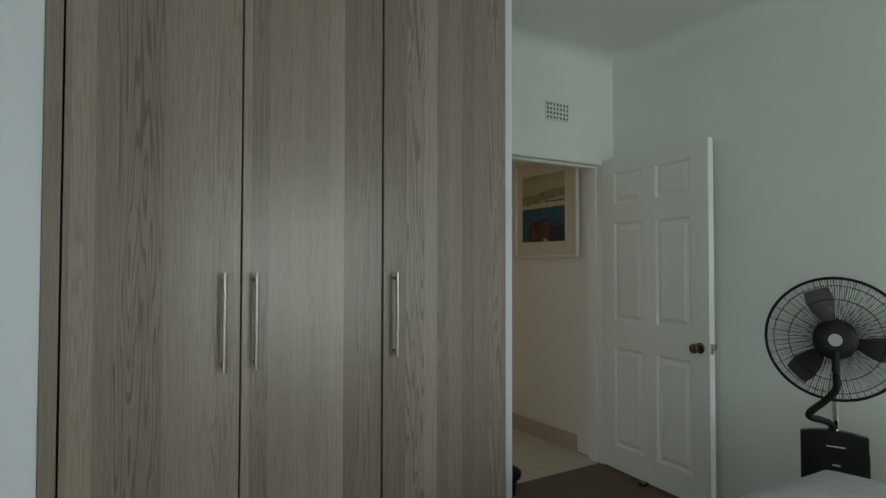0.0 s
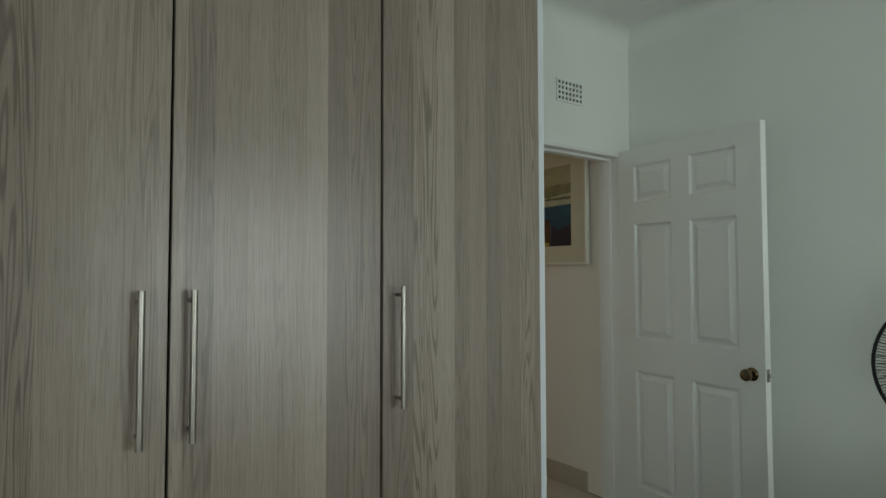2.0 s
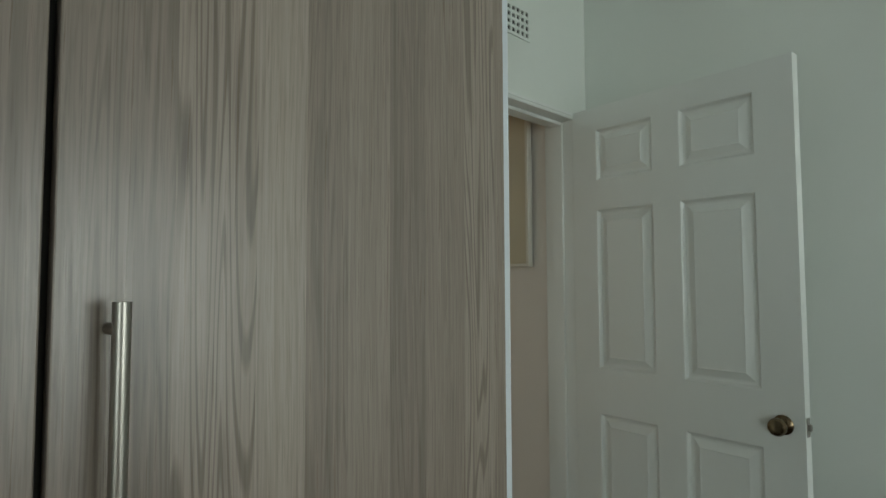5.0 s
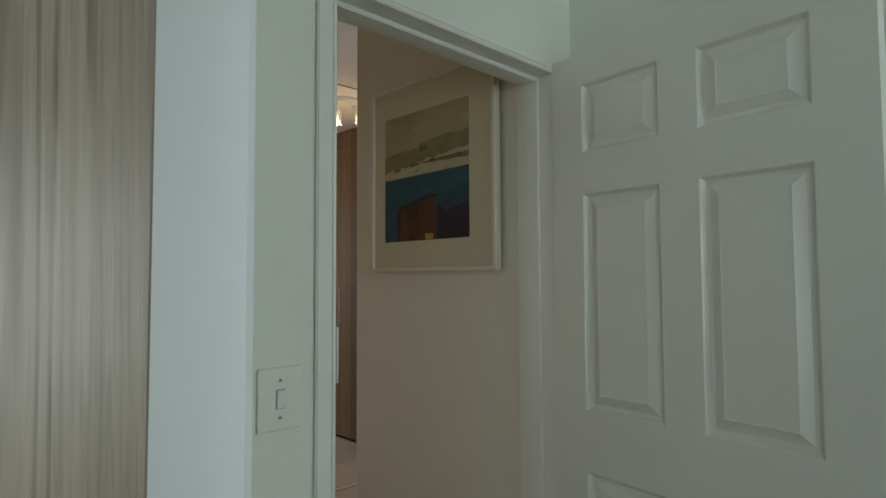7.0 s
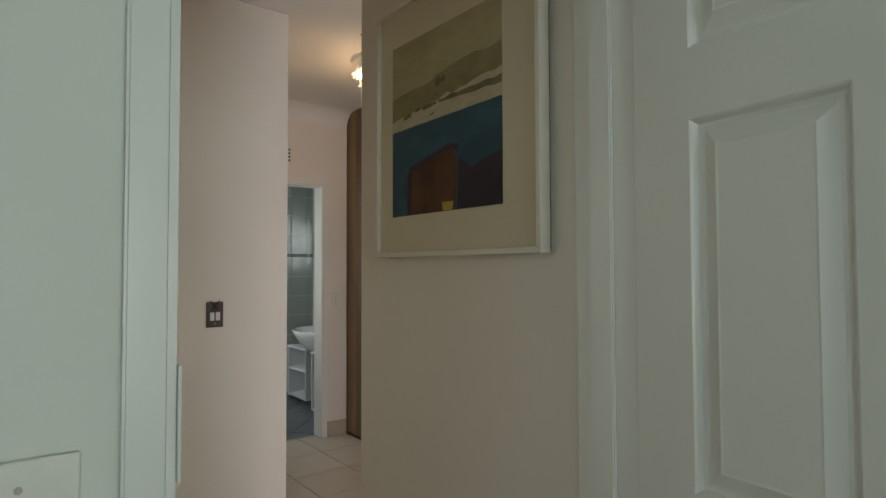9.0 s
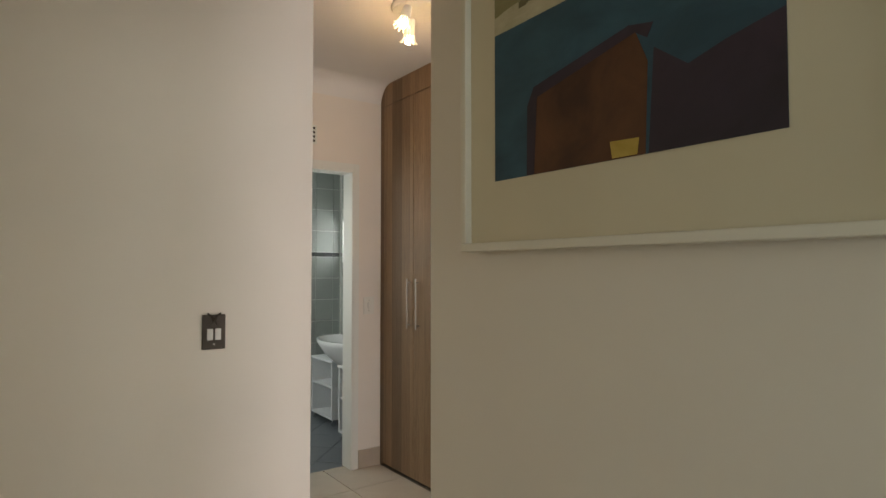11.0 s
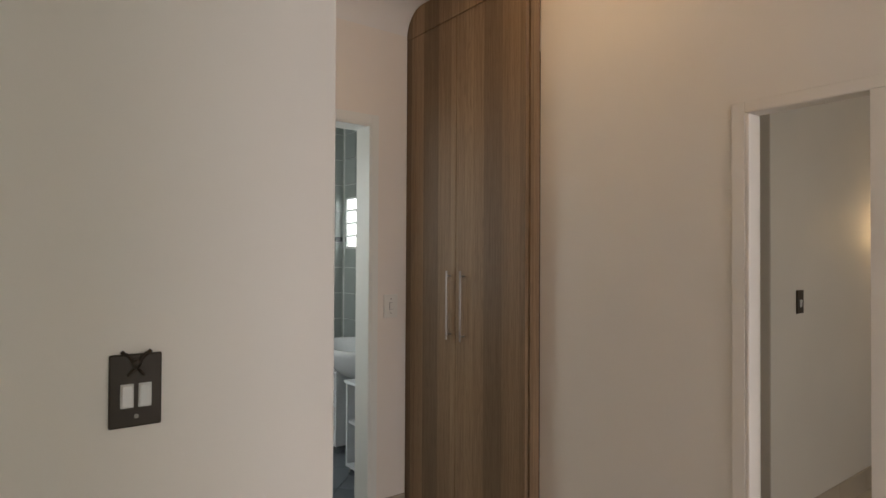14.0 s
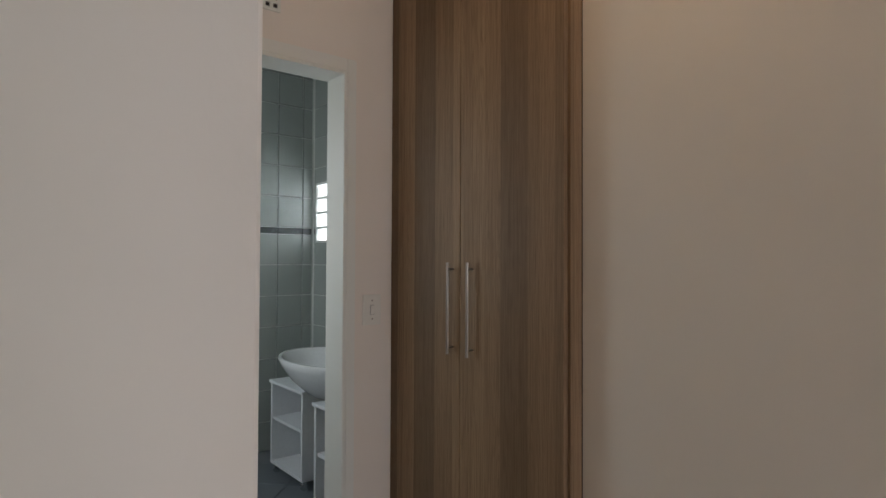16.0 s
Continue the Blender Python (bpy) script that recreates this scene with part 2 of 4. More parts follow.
def rod(bm, a, b, r, r2=None, n=16):
    a, b = Vector(a), Vector(b)
    d = b - a
    m = Matrix.Translation((a + b) / 2) @ d.to_track_quat("Z", "Y").to_matrix().to_4x4()
    bmesh.ops.create_cone(bm, cap_ends=True, segments=n, radius1=r, radius2=r if r2 is None else r2, depth=d.length, matrix=m)
    return bm


def lathe(profile, m, n=32):
    """A turned shape: radii and heights along local z."""
    bm = bmesh.new()
    rings = []
    for r, h in profile:
        rings.append([bm.verts.new(m @ Vector((r * math.cos(2 * math.pi * k / n), r * math.sin(2 * math.pi * k / n), h))) for k in range(n)])
    for a, b in zip(rings, rings[1:]):
        for k in range(n):
            bm.faces.new((a[k], a[(k + 1) % n], b[(k + 1) % n], b[k]))
    bm.faces.new(rings[0][::-1])
    bm.faces.new(rings[-1])
    return bm


def tube(bm, pts, r, n=8, closed=False):
    pts = [Vector(p) for p in pts]
    rings, count = [], len(pts)
    for i, p in enumerate(pts):
        a = pts[i - 1] if (i or closed) else p
        b = pts[(i + 1) % count] if (i < count - 1 or closed) else p
        q = (b - a).to_track_quat("Z", "Y")
        rings.append([bm.verts.new(p + q @ Vector((r * math.cos(2 * math.pi * k / n), r * math.sin(2 * math.pi * k / n), 0))) for k in range(n)])
    pairs = list(zip(rings, rings[1:])) + ([(rings[-1], rings[0])] if closed else [])
    for a, b in pairs:
        for k in range(n):
            bm.faces.new((a[k], a[(k + 1) % n], b[(k + 1) % n], b[k]))
    if not closed:
        bm.faces.new(rings[0][::-1])
        bm.faces.new(rings[-1])
    return bm


def link(name, bm, mat, smooth=False):
    bmesh.ops.recalc_face_normals(bm, faces=bm.faces[:])
    me = bpy.data.meshes.new(name)
    bm.to_mesh(me)
    bm.free()
    me.materials.append(mat)
    if smooth:
        for p in me.polygons:
            p.use_smooth = True
        me.set_sharp_from_angle(angle=radians(40))
    return new(name, me)


def part(name, bm, mat, parent, label="", smooth=False):
    ob = link(name, bm, mat, smooth)
    ob.parent = parent
    ob.matrix_parent_inverse = Matrix.Translation(parent.location).inverted() if parent.type == "EMPTY" else parent.matrix_parent_inverse.copy()
    if parent.type != "EMPTY" and parent.parent:
        ob.matrix_parent_inverse = Matrix.Identity(4)
    if label:
        tagged(ob, label)
    return ob


def thing(name, label, category, group=""):
    return tagged(new(name), label, category, group)


def structure(name, bm, mat, smooth=False):
    return tagged(link(name, bm, mat, smooth), kind="structure")


def boxes(*lst):
    bm = bmesh.new()
    for b in lst:
        add_box(bm, *b)
    return bm


# ---- the shell ----
BED_Z, HALL_Z = 2.80, 2.70
DW0, DW1 = 2.648, 2.778      # wall with the bedroom door
WARD_Y = 1.85               # wardrobe front
NW = 6.39                    # passage's north wall
EW = 4.375                   # passage's east wall

structure("floor_bedroom", boxes((-2.7, 3.1, -2.8, DW0 + 0.03, -0.12, 0)), M_CARPET)
structure("wall_bedroom_west", boxes((-2.72, -2.6, -2.7, -2.5, 0, BED_Z), (-2.72, -2.6, -0.6, 1.85, 0, BED_Z), (-2.72, -2.6, -2.5, -0.6, 0, 0.2), (-2.72, -2.6, -2.5, -0.6, 2.1, BED_Z)), M_WALL)
structure("wall_bedroom_south", boxes((-2.72, 1.0, -2.82, -2.7, 0, BED_Z), (2.9, 3.12, -2.82, -2.7, 0, BED_Z), (1.0, 2.9, -2.82, -2.7, 0, 0.4), (1.0, 2.9, -2.82, -2.7, 2.15, BED_Z)), M_WALL)
structure("wall_bedroom_east", boxes((3.0, 3.1, -2.7, DW0, 0, BED_Z)), M_WALL)
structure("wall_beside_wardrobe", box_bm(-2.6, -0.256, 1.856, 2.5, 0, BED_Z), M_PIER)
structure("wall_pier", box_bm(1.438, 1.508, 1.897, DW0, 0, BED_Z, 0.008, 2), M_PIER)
structure("wall_bedroom_north", boxes((-0.5, 2.05, DW0, DW1, 0, BED_Z), (2.05, 2.897, DW0, DW1, 2.053, BED_Z), (2.897, 3.1, DW0, DW1, 0, BED_Z)), M_WALL)
structure("wall_wardrobe_back", boxes((-0.5, -0.4, 2.5, DW0, 0, BED_Z)), M_WALL)
structure("ceiling_bedroom", boxes((-2.72, 3.1, -2.82, DW1, BED_Z, BED_Z + 0.1)), M_CEIL)

structure("floor_hall", boxes((1.2, 8.0, DW0 + 0.03, 6.5, -0.12, -0.006), (3.1, 8.0, 0.7, DW0 + 0.03, -0.12, -0.006)), M_GROUT)
structure("wall_lobby_west", boxes((1.2, 1.32, DW1, 3.3, 0, HALL_Z), (1.2, 1.32, 4.3, 4.838, 0, HALL_Z), (1.2, 1.32, 3.3, 4.3, 0, 0.55), (1.2, 1.32, 3.3, 4.3, 2.15, HALL_Z)), M_HALL)
structure("wall_lobby_south", boxes((1.32, 2.04, DW1, DW1 + 0.012, 0, HALL_Z), (2.05, 2.925, DW1, DW1 + 0.012, 2.068, HALL_Z)), M_HALL)
structure("wall_lobby_north", box_bm(1.2, 3.118, 4.838, 4.96, 0, HALL_Z, 0.006, 2), M_HALL)
structure("wall_passage_west", boxes((2.998, 3.118, 4.96, NW, 0, HALL_Z)), M_HALL)
structure("wall_painting", box_bm(2.925, 3.1, DW1, 3.76, 0, HALL_Z, 0.006, 2), M_HALL)
structure("wall_passage_inner", boxes((3.1, 3.11, 0.9, 3.74, 0, HALL_Z)), M_HALL)
structure("wall_passage_north", boxes((3.118, 3.29, NW, NW + 0.13, 0, HALL_Z), (3.29, 4.082, NW, NW + 0.13, 2.065, HALL_Z), (4.082, 5.0, NW, NW + 0.13, 0, HALL_Z)), M_HALL)
structure("wall_passage_east", boxes((EW, EW + 0.06, 4.625, 5.475, 0, HALL_Z), (EW, EW + 0.06, 4.305, 4.625, 1.825, HALL_Z), (EW, EW + 0.06, 0.9, 4.305, 0, HALL_Z)), M_HALL)
structure("wall_closet_back", boxes((4.93, 5.0, 5.475, NW, 0, HALL_Z), (EW + 0.06, 5.0, 5.4, 5.475, 0, HALL_Z)), M_HALL)
structure("wall_passage_south", boxes((3.1, 3.2, 0.78, 0.9, 0, HALL_Z), (4.3, 4.5, 0.78, 0.9, 0, HALL_Z), (3.2, 4.3, 0.78, 0.9, 0, 0.4), (3.2, 4.3, 0.78, 0.9, 2.2, HALL_Z)), M_HALL)
structure("ceiling_hall", boxes((1.2, 5.0, DW1, NW + 0.13, HALL_Z, HALL_Z + 0.1), (3.1, 5.0, 0.78, DW1, HALL_Z, HALL_Z + 0.1)), M_CEIL)
# the room through the side opening
structure("wall_room_north", box_bm(5.52, 7.6, 5.06, 5.2, 0, HALL_Z, 0.006, 2), M_HALL)
structure("wall_room_corner", boxes((5.52, 5.64, 5.2, 6.1, 0, HALL_Z), (5.0, 5.64, 6.1, 6.22, 0, HALL_Z), (5.0, 5.06, 5.4, 6.1, 0, HALL_Z)), M_HALL)
structure("wall_room_east", boxes((7.6, 7.72, 1.9, 5.2, 0, HALL_Z)), M_HALL)
structure("wall_room_south", boxes((4.435, 4.6, 1.9, 2.0, 0, HALL_Z), (5.9, 7.6, 1.9, 2.0, 0, HALL_Z), (4.6, 5.9, 1.9, 2.0, 0, 0.4), (4.6, 5.9, 1.9, 2.0, 2.2, HALL_Z)), M_HALL)
structure("ceiling_room", boxes((5.0, 7.72, 1.9, 6.22, HALL_Z, HALL_Z + 0.1), (4.42, 5.0, 1.9, 5.4, HALL_Z + 0.101, HALL_Z + 0.2)), M_CEIL)
# bathroom
structure("wall_bathroom_west", boxes((2.9, 3.0, NW + 0.13, 6.8, 0, 2.85), (2.9, 3.0, 8.0, 8.42, 0, 2.85), (2.9, 3.0, 6.8, 8.0, 0, 1.1), (2.9, 3.0, 6.8, 8.0, 2.1, 2.85)), M_BGROUT)
structure("ceiling_bathroom", boxes((2.9, 5.03, NW + 0.13, 8.42, 2.85, 2.95)), M_CEIL)


def cove(name, a, b, z, inward, r=0.13, mat=None):
    """A concave plaster cornice from a to b under the ceiling at z."""
    bm = bmesh.new()
    d = Vector((*inward, 0))
    ends = []
    for p in (a, b):
        p = Vector((*p, z))
        row = [bm.verts.new(p)]
        for k in range(9):
            t = math.pi / 2 * k / 8
            row.append(bm.verts.new(p + d * r * (1 - math.sin(t)) * 1.0 + Vector((0, 0, -r * (1 - math.cos(t))))))
        ends.append(row)
    n = len(ends[0])
    for k in range(n):
        bm.faces.new((ends[0][k], ends[0][(k + 1) % n], ends[1][(k + 1) % n], ends[1][k]))
    bm.faces.new(ends[0][::-1])
    bm.faces.new(ends[1])
    return structure(name, bm, mat or M_CEIL, True)


cove("cornice_bedroom_north", (1.5, DW0), (3.0, DW0), BED_Z, (0, -1), 0.11, M_WALL)
cove("cornice_bedroom_east", (3.0, -2.7), (3.0, DW0), BED_Z, (-1, 0), 0.11, M_WALL)
cove("cornice_passage_north", (3.118, NW), (4.93, NW), HALL_Z, (0, -1))
cove("cornice_passage_east", (EW, 0.9), (EW, 5.476), HALL_Z, (-1, 0), 0.085)


# ---- wardrobes ----
def bar_handle(parent, at, out, length, off, r=0.0075):
    """A round bar handle on two posts; at: its middle on the door face; out: away from the door."""
    o, c = Vector((*out, 0)), Vector(at)
    bm = bmesh.new()
    top, low = c + o * off + Vector((0, 0, length / 2)), c + o * off - Vector((0, 0, length / 2))
    rod(bm, low, top, r, n=20)
    h = part("handle", bm, M_STEEL, parent, "brushed steel bar handle", True)
    for s in (1, -1):
        q = c + Vector((0, 0, s * (length / 2 - 0.024)))
        part("post", rod(bmesh.new(), q, q + o * off, r * 0.7, n=12), M_STEEL, h, smooth=True)
    return h


def bedroom_wardrobe():
    w = thing("wardrobe", "tall built-in wardrobe with ash-grey woodgrain doors and steel bar handles", "wardrobe")
    part("back_panel", box_bm(-0.22, 1.42, WARD_Y + 0.6, WARD_Y + 0.62, 0.0, 2.78), M_DARK, w)
    for x in (-0.22, 0.296, 0.824, 1.40):
        part("side_panel", box_bm(x, x + 0.02, WARD_Y + 0.024, WARD_Y + 0.599, 0, 2.759), M_DARK, w)
    part("top_panel", box_bm(-0.22, 1.42, WARD_Y + 0.024, WARD_Y + 0.599, 2.76, 2.78), M_DARK, w)
    part("plinth", box_bm(-0.21, 1.425, WARD_Y + 0.04, WARD_Y + 0.06, 0, 0.08), M_WOOD, w)
    part("filler", box_bm(-0.254, -0.21, WARD_Y - 0.004, WARD_Y + 0.02, 0.0, 2.8, 0.002), M_WOOD, w)
    for x0, x1, hx in ((-0.204, 0.303, 0.246), (0.309, 0.830, 0.349), (0.838, 1.432, 0.881)):
        d = part("door", box_bm(x0, x1, WARD_Y, WARD_Y + 0.02, 0.085, 2.785, 0.0018), M_WOOD, w)
        bar_handle(d, (hx, WARD_Y, 1.167), (0, -1), 0.327, 0.036)
    return w


bedroom_wardrobe()


def closet_front(y0, y1, z0, z1, cut, x0, x1):
    """An upright board with its far upper corner scribed round the cornice."""
    bm = bmesh.new()
    pts = [(y0, z0), (y1, z0)]
    if cut:
        pts += [(y1 - cut * (1 - math.cos(a)), z1 - cut + cut * math.sin(a)) for a in [math.pi / 2 * k / 8 for k in range(9)]]
    else:
        pts.append((y1, z1))
    pts.append((y0, z1))
    f = bm.faces.new([bm.verts.new((x0, y, z)) for y, z in pts])
    res = bmesh.ops.extrude_face_region(bm, geom=[f])
    for v in res["geom"]:
        if isinstance(v, bmesh.types.BMVert):
            v.co.x = x1
    return bm


def passage_closet():
    c = thing("linen_closet", "tall brown woodgrain two-door closet reaching the curved cornice", "closet")
    xf = 4.30
    top = closet_front(5.478, NW - 0.004, 2.545, HALL_Z - 0.003, 0.135, xf, xf + 0.02)
    part("top_panel", top, M_WOOD2, c)
    part("filler", box_bm(xf + 0.001, xf + 0.02, 6.352, NW - 0.003, 0.0, 2.541), M_WOOD2, c)
    bm = box_bm(xf + 0.021, EW - 0.001, 5.478, 5.496, 0, HALL_Z - 0.002)
    part("side_panel", bm, M_WOOD2, c)
    part("back_panel", box_bm(4.88, 4.9, 5.5, NW - 0.01, 0.0, 2.5), M_DARK, c)
    for y0, y1, hy in ((5.486, 5.950, 5.885), (5.954, 6.349, 5.990)):
        d = part("door", box_bm(xf - 0.001, xf + 0.018, y0, y1, 0.02, 2.541, 0.0015), M_WOOD2, c)
        bar_handle(d, (xf, hy, 1.154), (-1, 0), 0.328, 0.027, 0.0052)
    return c


passage_closet()


# ---- six-panel door ----
def raised_panel(bm, u0, u1, z0, z1, depth, side):
    """Sunk moulding with a raised field; side: +1 or -1, the face it lies on."""
    def ring(inset, d):
        return [bm.verts.new((u, d * side, z)) for u, z in ((u0 + inset, z0 + inset), (u1 - inset, z0 + inset), (u1 - inset, z1 - inset), (u0 + inset, z1 - inset))]
    half = depth / 2
    rings = [ring(*r) for r in ((0, half), (0.004, half - 0.003), (0.010, half - 0.012), (0.016, half - 0.014), (0.022, half - 0.0135), (0.048, half - 0.001), (0.052, half - 0.002))]
    for a, b in zip(rings, rings[1:]):
        for k in range(4):
            bm.faces.new((a[k], a[(k + 1) % 4], b[(k + 1) % 4], b[k]))
    bm.faces.new(rings[-1])


def six_panel_door():
    width, height, thick = 0.868, 2.056, 0.04
    hinge = Vector((2.898, 2.638, 0.012))
    end = Vector((2.805, 1.775, 0.012))
    ang = math.atan2(end.y - hinge.y, end.x - hinge.x)
    m = Matrix.Translation(hinge) @ Matrix.Rotation(ang, 4, "Z")
    d = thing("door", "white six-panel door standing open with a bronze knob", "door")
    us = [0, 0.118, 0.372, 0.482, 0.744, width]
    zs = [0, 0.155, 0.80, 0.98, 1.625, 1.75, 1.96, height]
    bm = bmesh.new()
    for side in (1, -1):
        for i in range(5):
            for j in range(7):
                if i in (1, 3) and j in (1, 3, 5):
                    raised_panel(bm, us[i], us[i + 1], zs[j], zs[j + 1], thick, side)
                else:
                    bm.faces.new([bm.verts.new((u, side * thick / 2, z)) for u, z in ((us[i], zs[j]), (us[i + 1], zs[j]), (us[i + 1], zs[j + 1]), (us[i], zs[j + 1]))])
    for a, b in (((0, 0), (width, 0)), ((width, 0), (width, height)), ((width, height), (0, height)), ((0, height), (0, 0))):
        bm.faces.new([bm.verts.new(p) for p in ((a[0], thick / 2, a[1]), (b[0], thick / 2, b[1]), (b[0], -thick / 2, b[1]), (a[0], -thick / 2, a[1]))])
    bmesh.ops.remove_doubles(bm, verts=bm.verts[:], dist=0.0005)
    bmesh.ops.transform(bm, matrix=m, verts=bm.verts[:])
    leaf = part("leaf", bm, M_GLOSS, d)
    kz, ku = 0.882, width - 0.062
    for s in (-1, 1):
        prof = [(0.030, 0.0), (0.031, 0.004), (0.024, 0.009), (0.012, 0.012), (0.011, 0.028), (0.02, 0.034), (0.027, 0.042), (0.028, 0.052), (0.024, 0.060), (0.012, 0.064)]
        km = m @ Matrix.Translation((ku, s * thick / 2, kz)) @ Matrix.Rotation(-s * math.pi / 2, 4, "X")
        part("knob", lathe(prof, km), M_BRASS, leaf, "aged brass door knob", True)
    bm = box_bm(width - 0.001, width + 0.0015, -0.012, 0.012, kz - 0.029, kz + 0.029)
    bmesh.ops.transform(bm, matrix=m, verts=bm.verts[:])
    part("latch_plate", bm, M_STEEL, leaf)
    bm = box_bm(width, width + 0.011, -0.007, 0.007, kz - 0.010, kz + 0.010, 0.002)
    bmesh.ops.transform(bm, matrix=m, verts=bm.verts[:])
    part("latch_bolt", bm, M_STEEL, leaf)
    for hz in (0.22, 1.82):
        part("hinge", rod(bmesh.new(), m @ Vector((-0.004, 0.018, hz)), m @ Vector((-0.004, 0.018, hz + 0.1)), 0.006, n=12), M_GLOSS, d, smooth=True)
    # rubber stop under the leaf
    st = thing("door_stop", "small brown rubber door wedge under the open door", "door stop")
    p = m @ Vector((0.40, -0.045, 0))
    part("wedge", box_bm(p.x - 0.035, p.x + 0.02, p.y - 0.02, p.y + 0.02, 0.0, 0.022, 0.004), M_BRASS, st)


six_panel_door()


def steel_frame(name, x0, x1, yf, yb, z1, lip, top, mat, stop):
    """A pressed door frame: two jambs and a head, wrapped over the wall edge, with a rebate."""
    f = tagged(new(name), kind="structure")
    for s, x in ((1, x0), (-1, x1)):
        bm = bmesh.new()
        a, b = sorted((x, x - s * lip))
        add_box(bm, a, b, yf - 0.012, yf - 0.001, 0, z1 + top)
        a, b = sorted((x - s * 0.001, x + s * 0.012))
        add_box(bm, a, b, yf - 0.012, yb + 0.012, 0, z1)
        if stop:
            a, b = sorted((x + s * 0.012, x + s * 0.022))
            add_box(bm, a, b, yf + 0.045, yb - 0.03, 0, z1 - 0.012)
        bmesh.ops.bevel(bm, geom=bm.edges[:], offset=0.003, segments=2, affect="EDGES")
        part("jamb", bm, mat, f)
    bm = bmesh.new()
    add_box(bm, x0 + 0.001, x1 - 0.001, yf - 0.0121, yf - 0.001, z1 - 0.0005, z1 + top)
    add_box(bm, x0 + 0.013, x1 - 0.013, yf - 0.012, yb + 0.012, z1 - 0.012, z1 - 0.001)
    if stop:
        add_box(bm, x0 + 0.023, x1 - 0.023, yf + 0.045, yb - 0.03, z1 - 0.026, z1 - 0.0125)
    bmesh.ops.bevel(bm, geom=bm.edges[:], offset=0.003, segments=2, affect="EDGES")
    part("head", bm, mat, f)
    return f


fr = steel_frame("door_frame_1", 2.05, 2.897, DW0, DW1, 2.053, 0.038, 0.016, M_GLOSS, True)
part("strike_plate", box_bm(2.0625, 2.066, DW0 - 0.014, DW0 + 0.02, 1.16, 1.28, 0.001), M_GLOSS, fr)
steel_frame("door_frame_2", 3.29, 4.082, NW, NW + 0.118, 2.065, 0.042, 0.05, M_GLOSS, False)
# plain surround of the side opening
f3 = tagged(new("opening_trim"), kind="structure")
part("trim_jamb", box_bm(EW - 0.006, EW + 0.066, 4.612, 4.6245, 0, 1.824, 0.003), M_HALL, f3)
part("trim_jamb", box_bm(EW - 0.007, EW - 0.001, 4.625, 4.665, 0, 1.86, 0.002), M_HALL, f3)
part("trim_jamb", box_bm(EW - 0.007, EW - 0.001, 4.265, 4.305, 0, 1.8255, 0.002), M_HALL, f3)
part("trim_head", box_bm(EW - 0.007, EW - 0.001, 4.2655, 4.6245, 1.826, 1.86, 0.002), M_HALL, f3)


# ---- vents, switches ----
def vent(name, cx, cz, yf, cols, rows, pitch_x, pitch_z, label):
    v = thing(name, label, "air vent")
    w, h = cols * pitch_x + 0.012, rows * pitch_z + 0.012
    bm = bmesh.new()
    xs = [cx - w / 2] + [cx + (i - (cols - 1) / 2) * pitch_x + s * pitch_x * 0.29 for i in range(cols) for s in (-1, 1)] + [cx + w / 2]
    zs = [cz - h / 2] + [cz + (j - (rows - 1) / 2) * pitch_z + s * pitch_z * 0.29 for j in range(rows) for s in (-1, 1)] + [cz + h / 2]
    for i in range(0, len(xs) - 1, 2):
        add_box(bm, xs[i], xs[i + 1], yf - 0.008, yf - 0.002, zs[0], zs[-1])
    for j in range(0, len(zs) - 1, 2):
        for i in range(1, len(xs) - 1, 2):
            add_box(bm, xs[i], xs[i + 1], yf - 0.008, yf - 0.002, zs[j], zs[j + 1])
    part("grille", bm, M_WALL, v)
    # near-black sheet on the wall stands in for the shade inside the holes
    part("backing", box_bm(xs[0] + 0.004, xs[-1] - 0.004, yf - 0.0018, yf - 0.0006, zs[0] + 0.004, zs[-1] - 0.004), M_DARK, v)


vent("wall_vent", 2.476, 2.359, DW0, 7, 4, 0.0285, 0.0285, "white square-holed air vent above the bedroom door")
vent("wall_vent", 3.70, 2.285, NW, 7, 4, 0.0285, 0.0285, "cream square-holed air vent above the bathroom door")


def light_switch(label, x, z, yf, w, h, plate, key, keys, screws, group=""):
    s = thing("light_switch", label, "light switch", group)
    p = part("plate", box_bm(x - w / 2, x + w / 2, yf - 0.008, yf - 0.0005, z - h / 2, z + h / 2, 0.0025), plate, s)
    drop = 0.0 if screws else 0.008
    for k in keys:
        # on cream switches the frame is grey to paint the shaded gap round the rocker
        part("rocker_frame", box_bm(x + k - 0.0098, x + k + 0.0098, yf - 0.0102, yf - 0.0075, z - 0.0195 - drop, z + 0.0195 - drop, 0.001), M_GREY if screws else key, s)
        bm = box_bm(x + k - 0.0082, x + k + 0.0082, yf - 0.0145, yf - 0.01, z - 0.0178 - drop, z + 0.0178 - drop, 0.0015)
        for v in bm.verts:
            if v.co.z < z - 0.01 and v.co.y < yf - 0.012:
                v.co.y += 0.003
        part("rocker", bm, key, s)
    for dz in screws:
        part("screw", rod(bmesh.new(), (x, yf - 0.0075, z + dz), (x, yf - 0.0095, z + dz), 0.0035, n=10), M_STEEL, s)
    return s


light_switch("cream single light switch with two screws beside the bedroom door", 1.931, 1.145, DW0, 0.096, 0.125, M_CREAM, M_CREAM, (0,), (0.037, -0.037))
light_switch("cream single light switch on the wall beside the closet", 4.205, 1.125, NW, 0.084, 0.122, M_CREAM, M_CREAM, (0,), (0.037, -0.037))
ds = light_switch("dark bronze double light switch with white rockers and a small ornament", 2.756, 1.164, 4.838, 0.078, 0.119, M_BRONZE, M_WHITEP, (-0.013, 0.0135), ())
bm = bmesh.new()
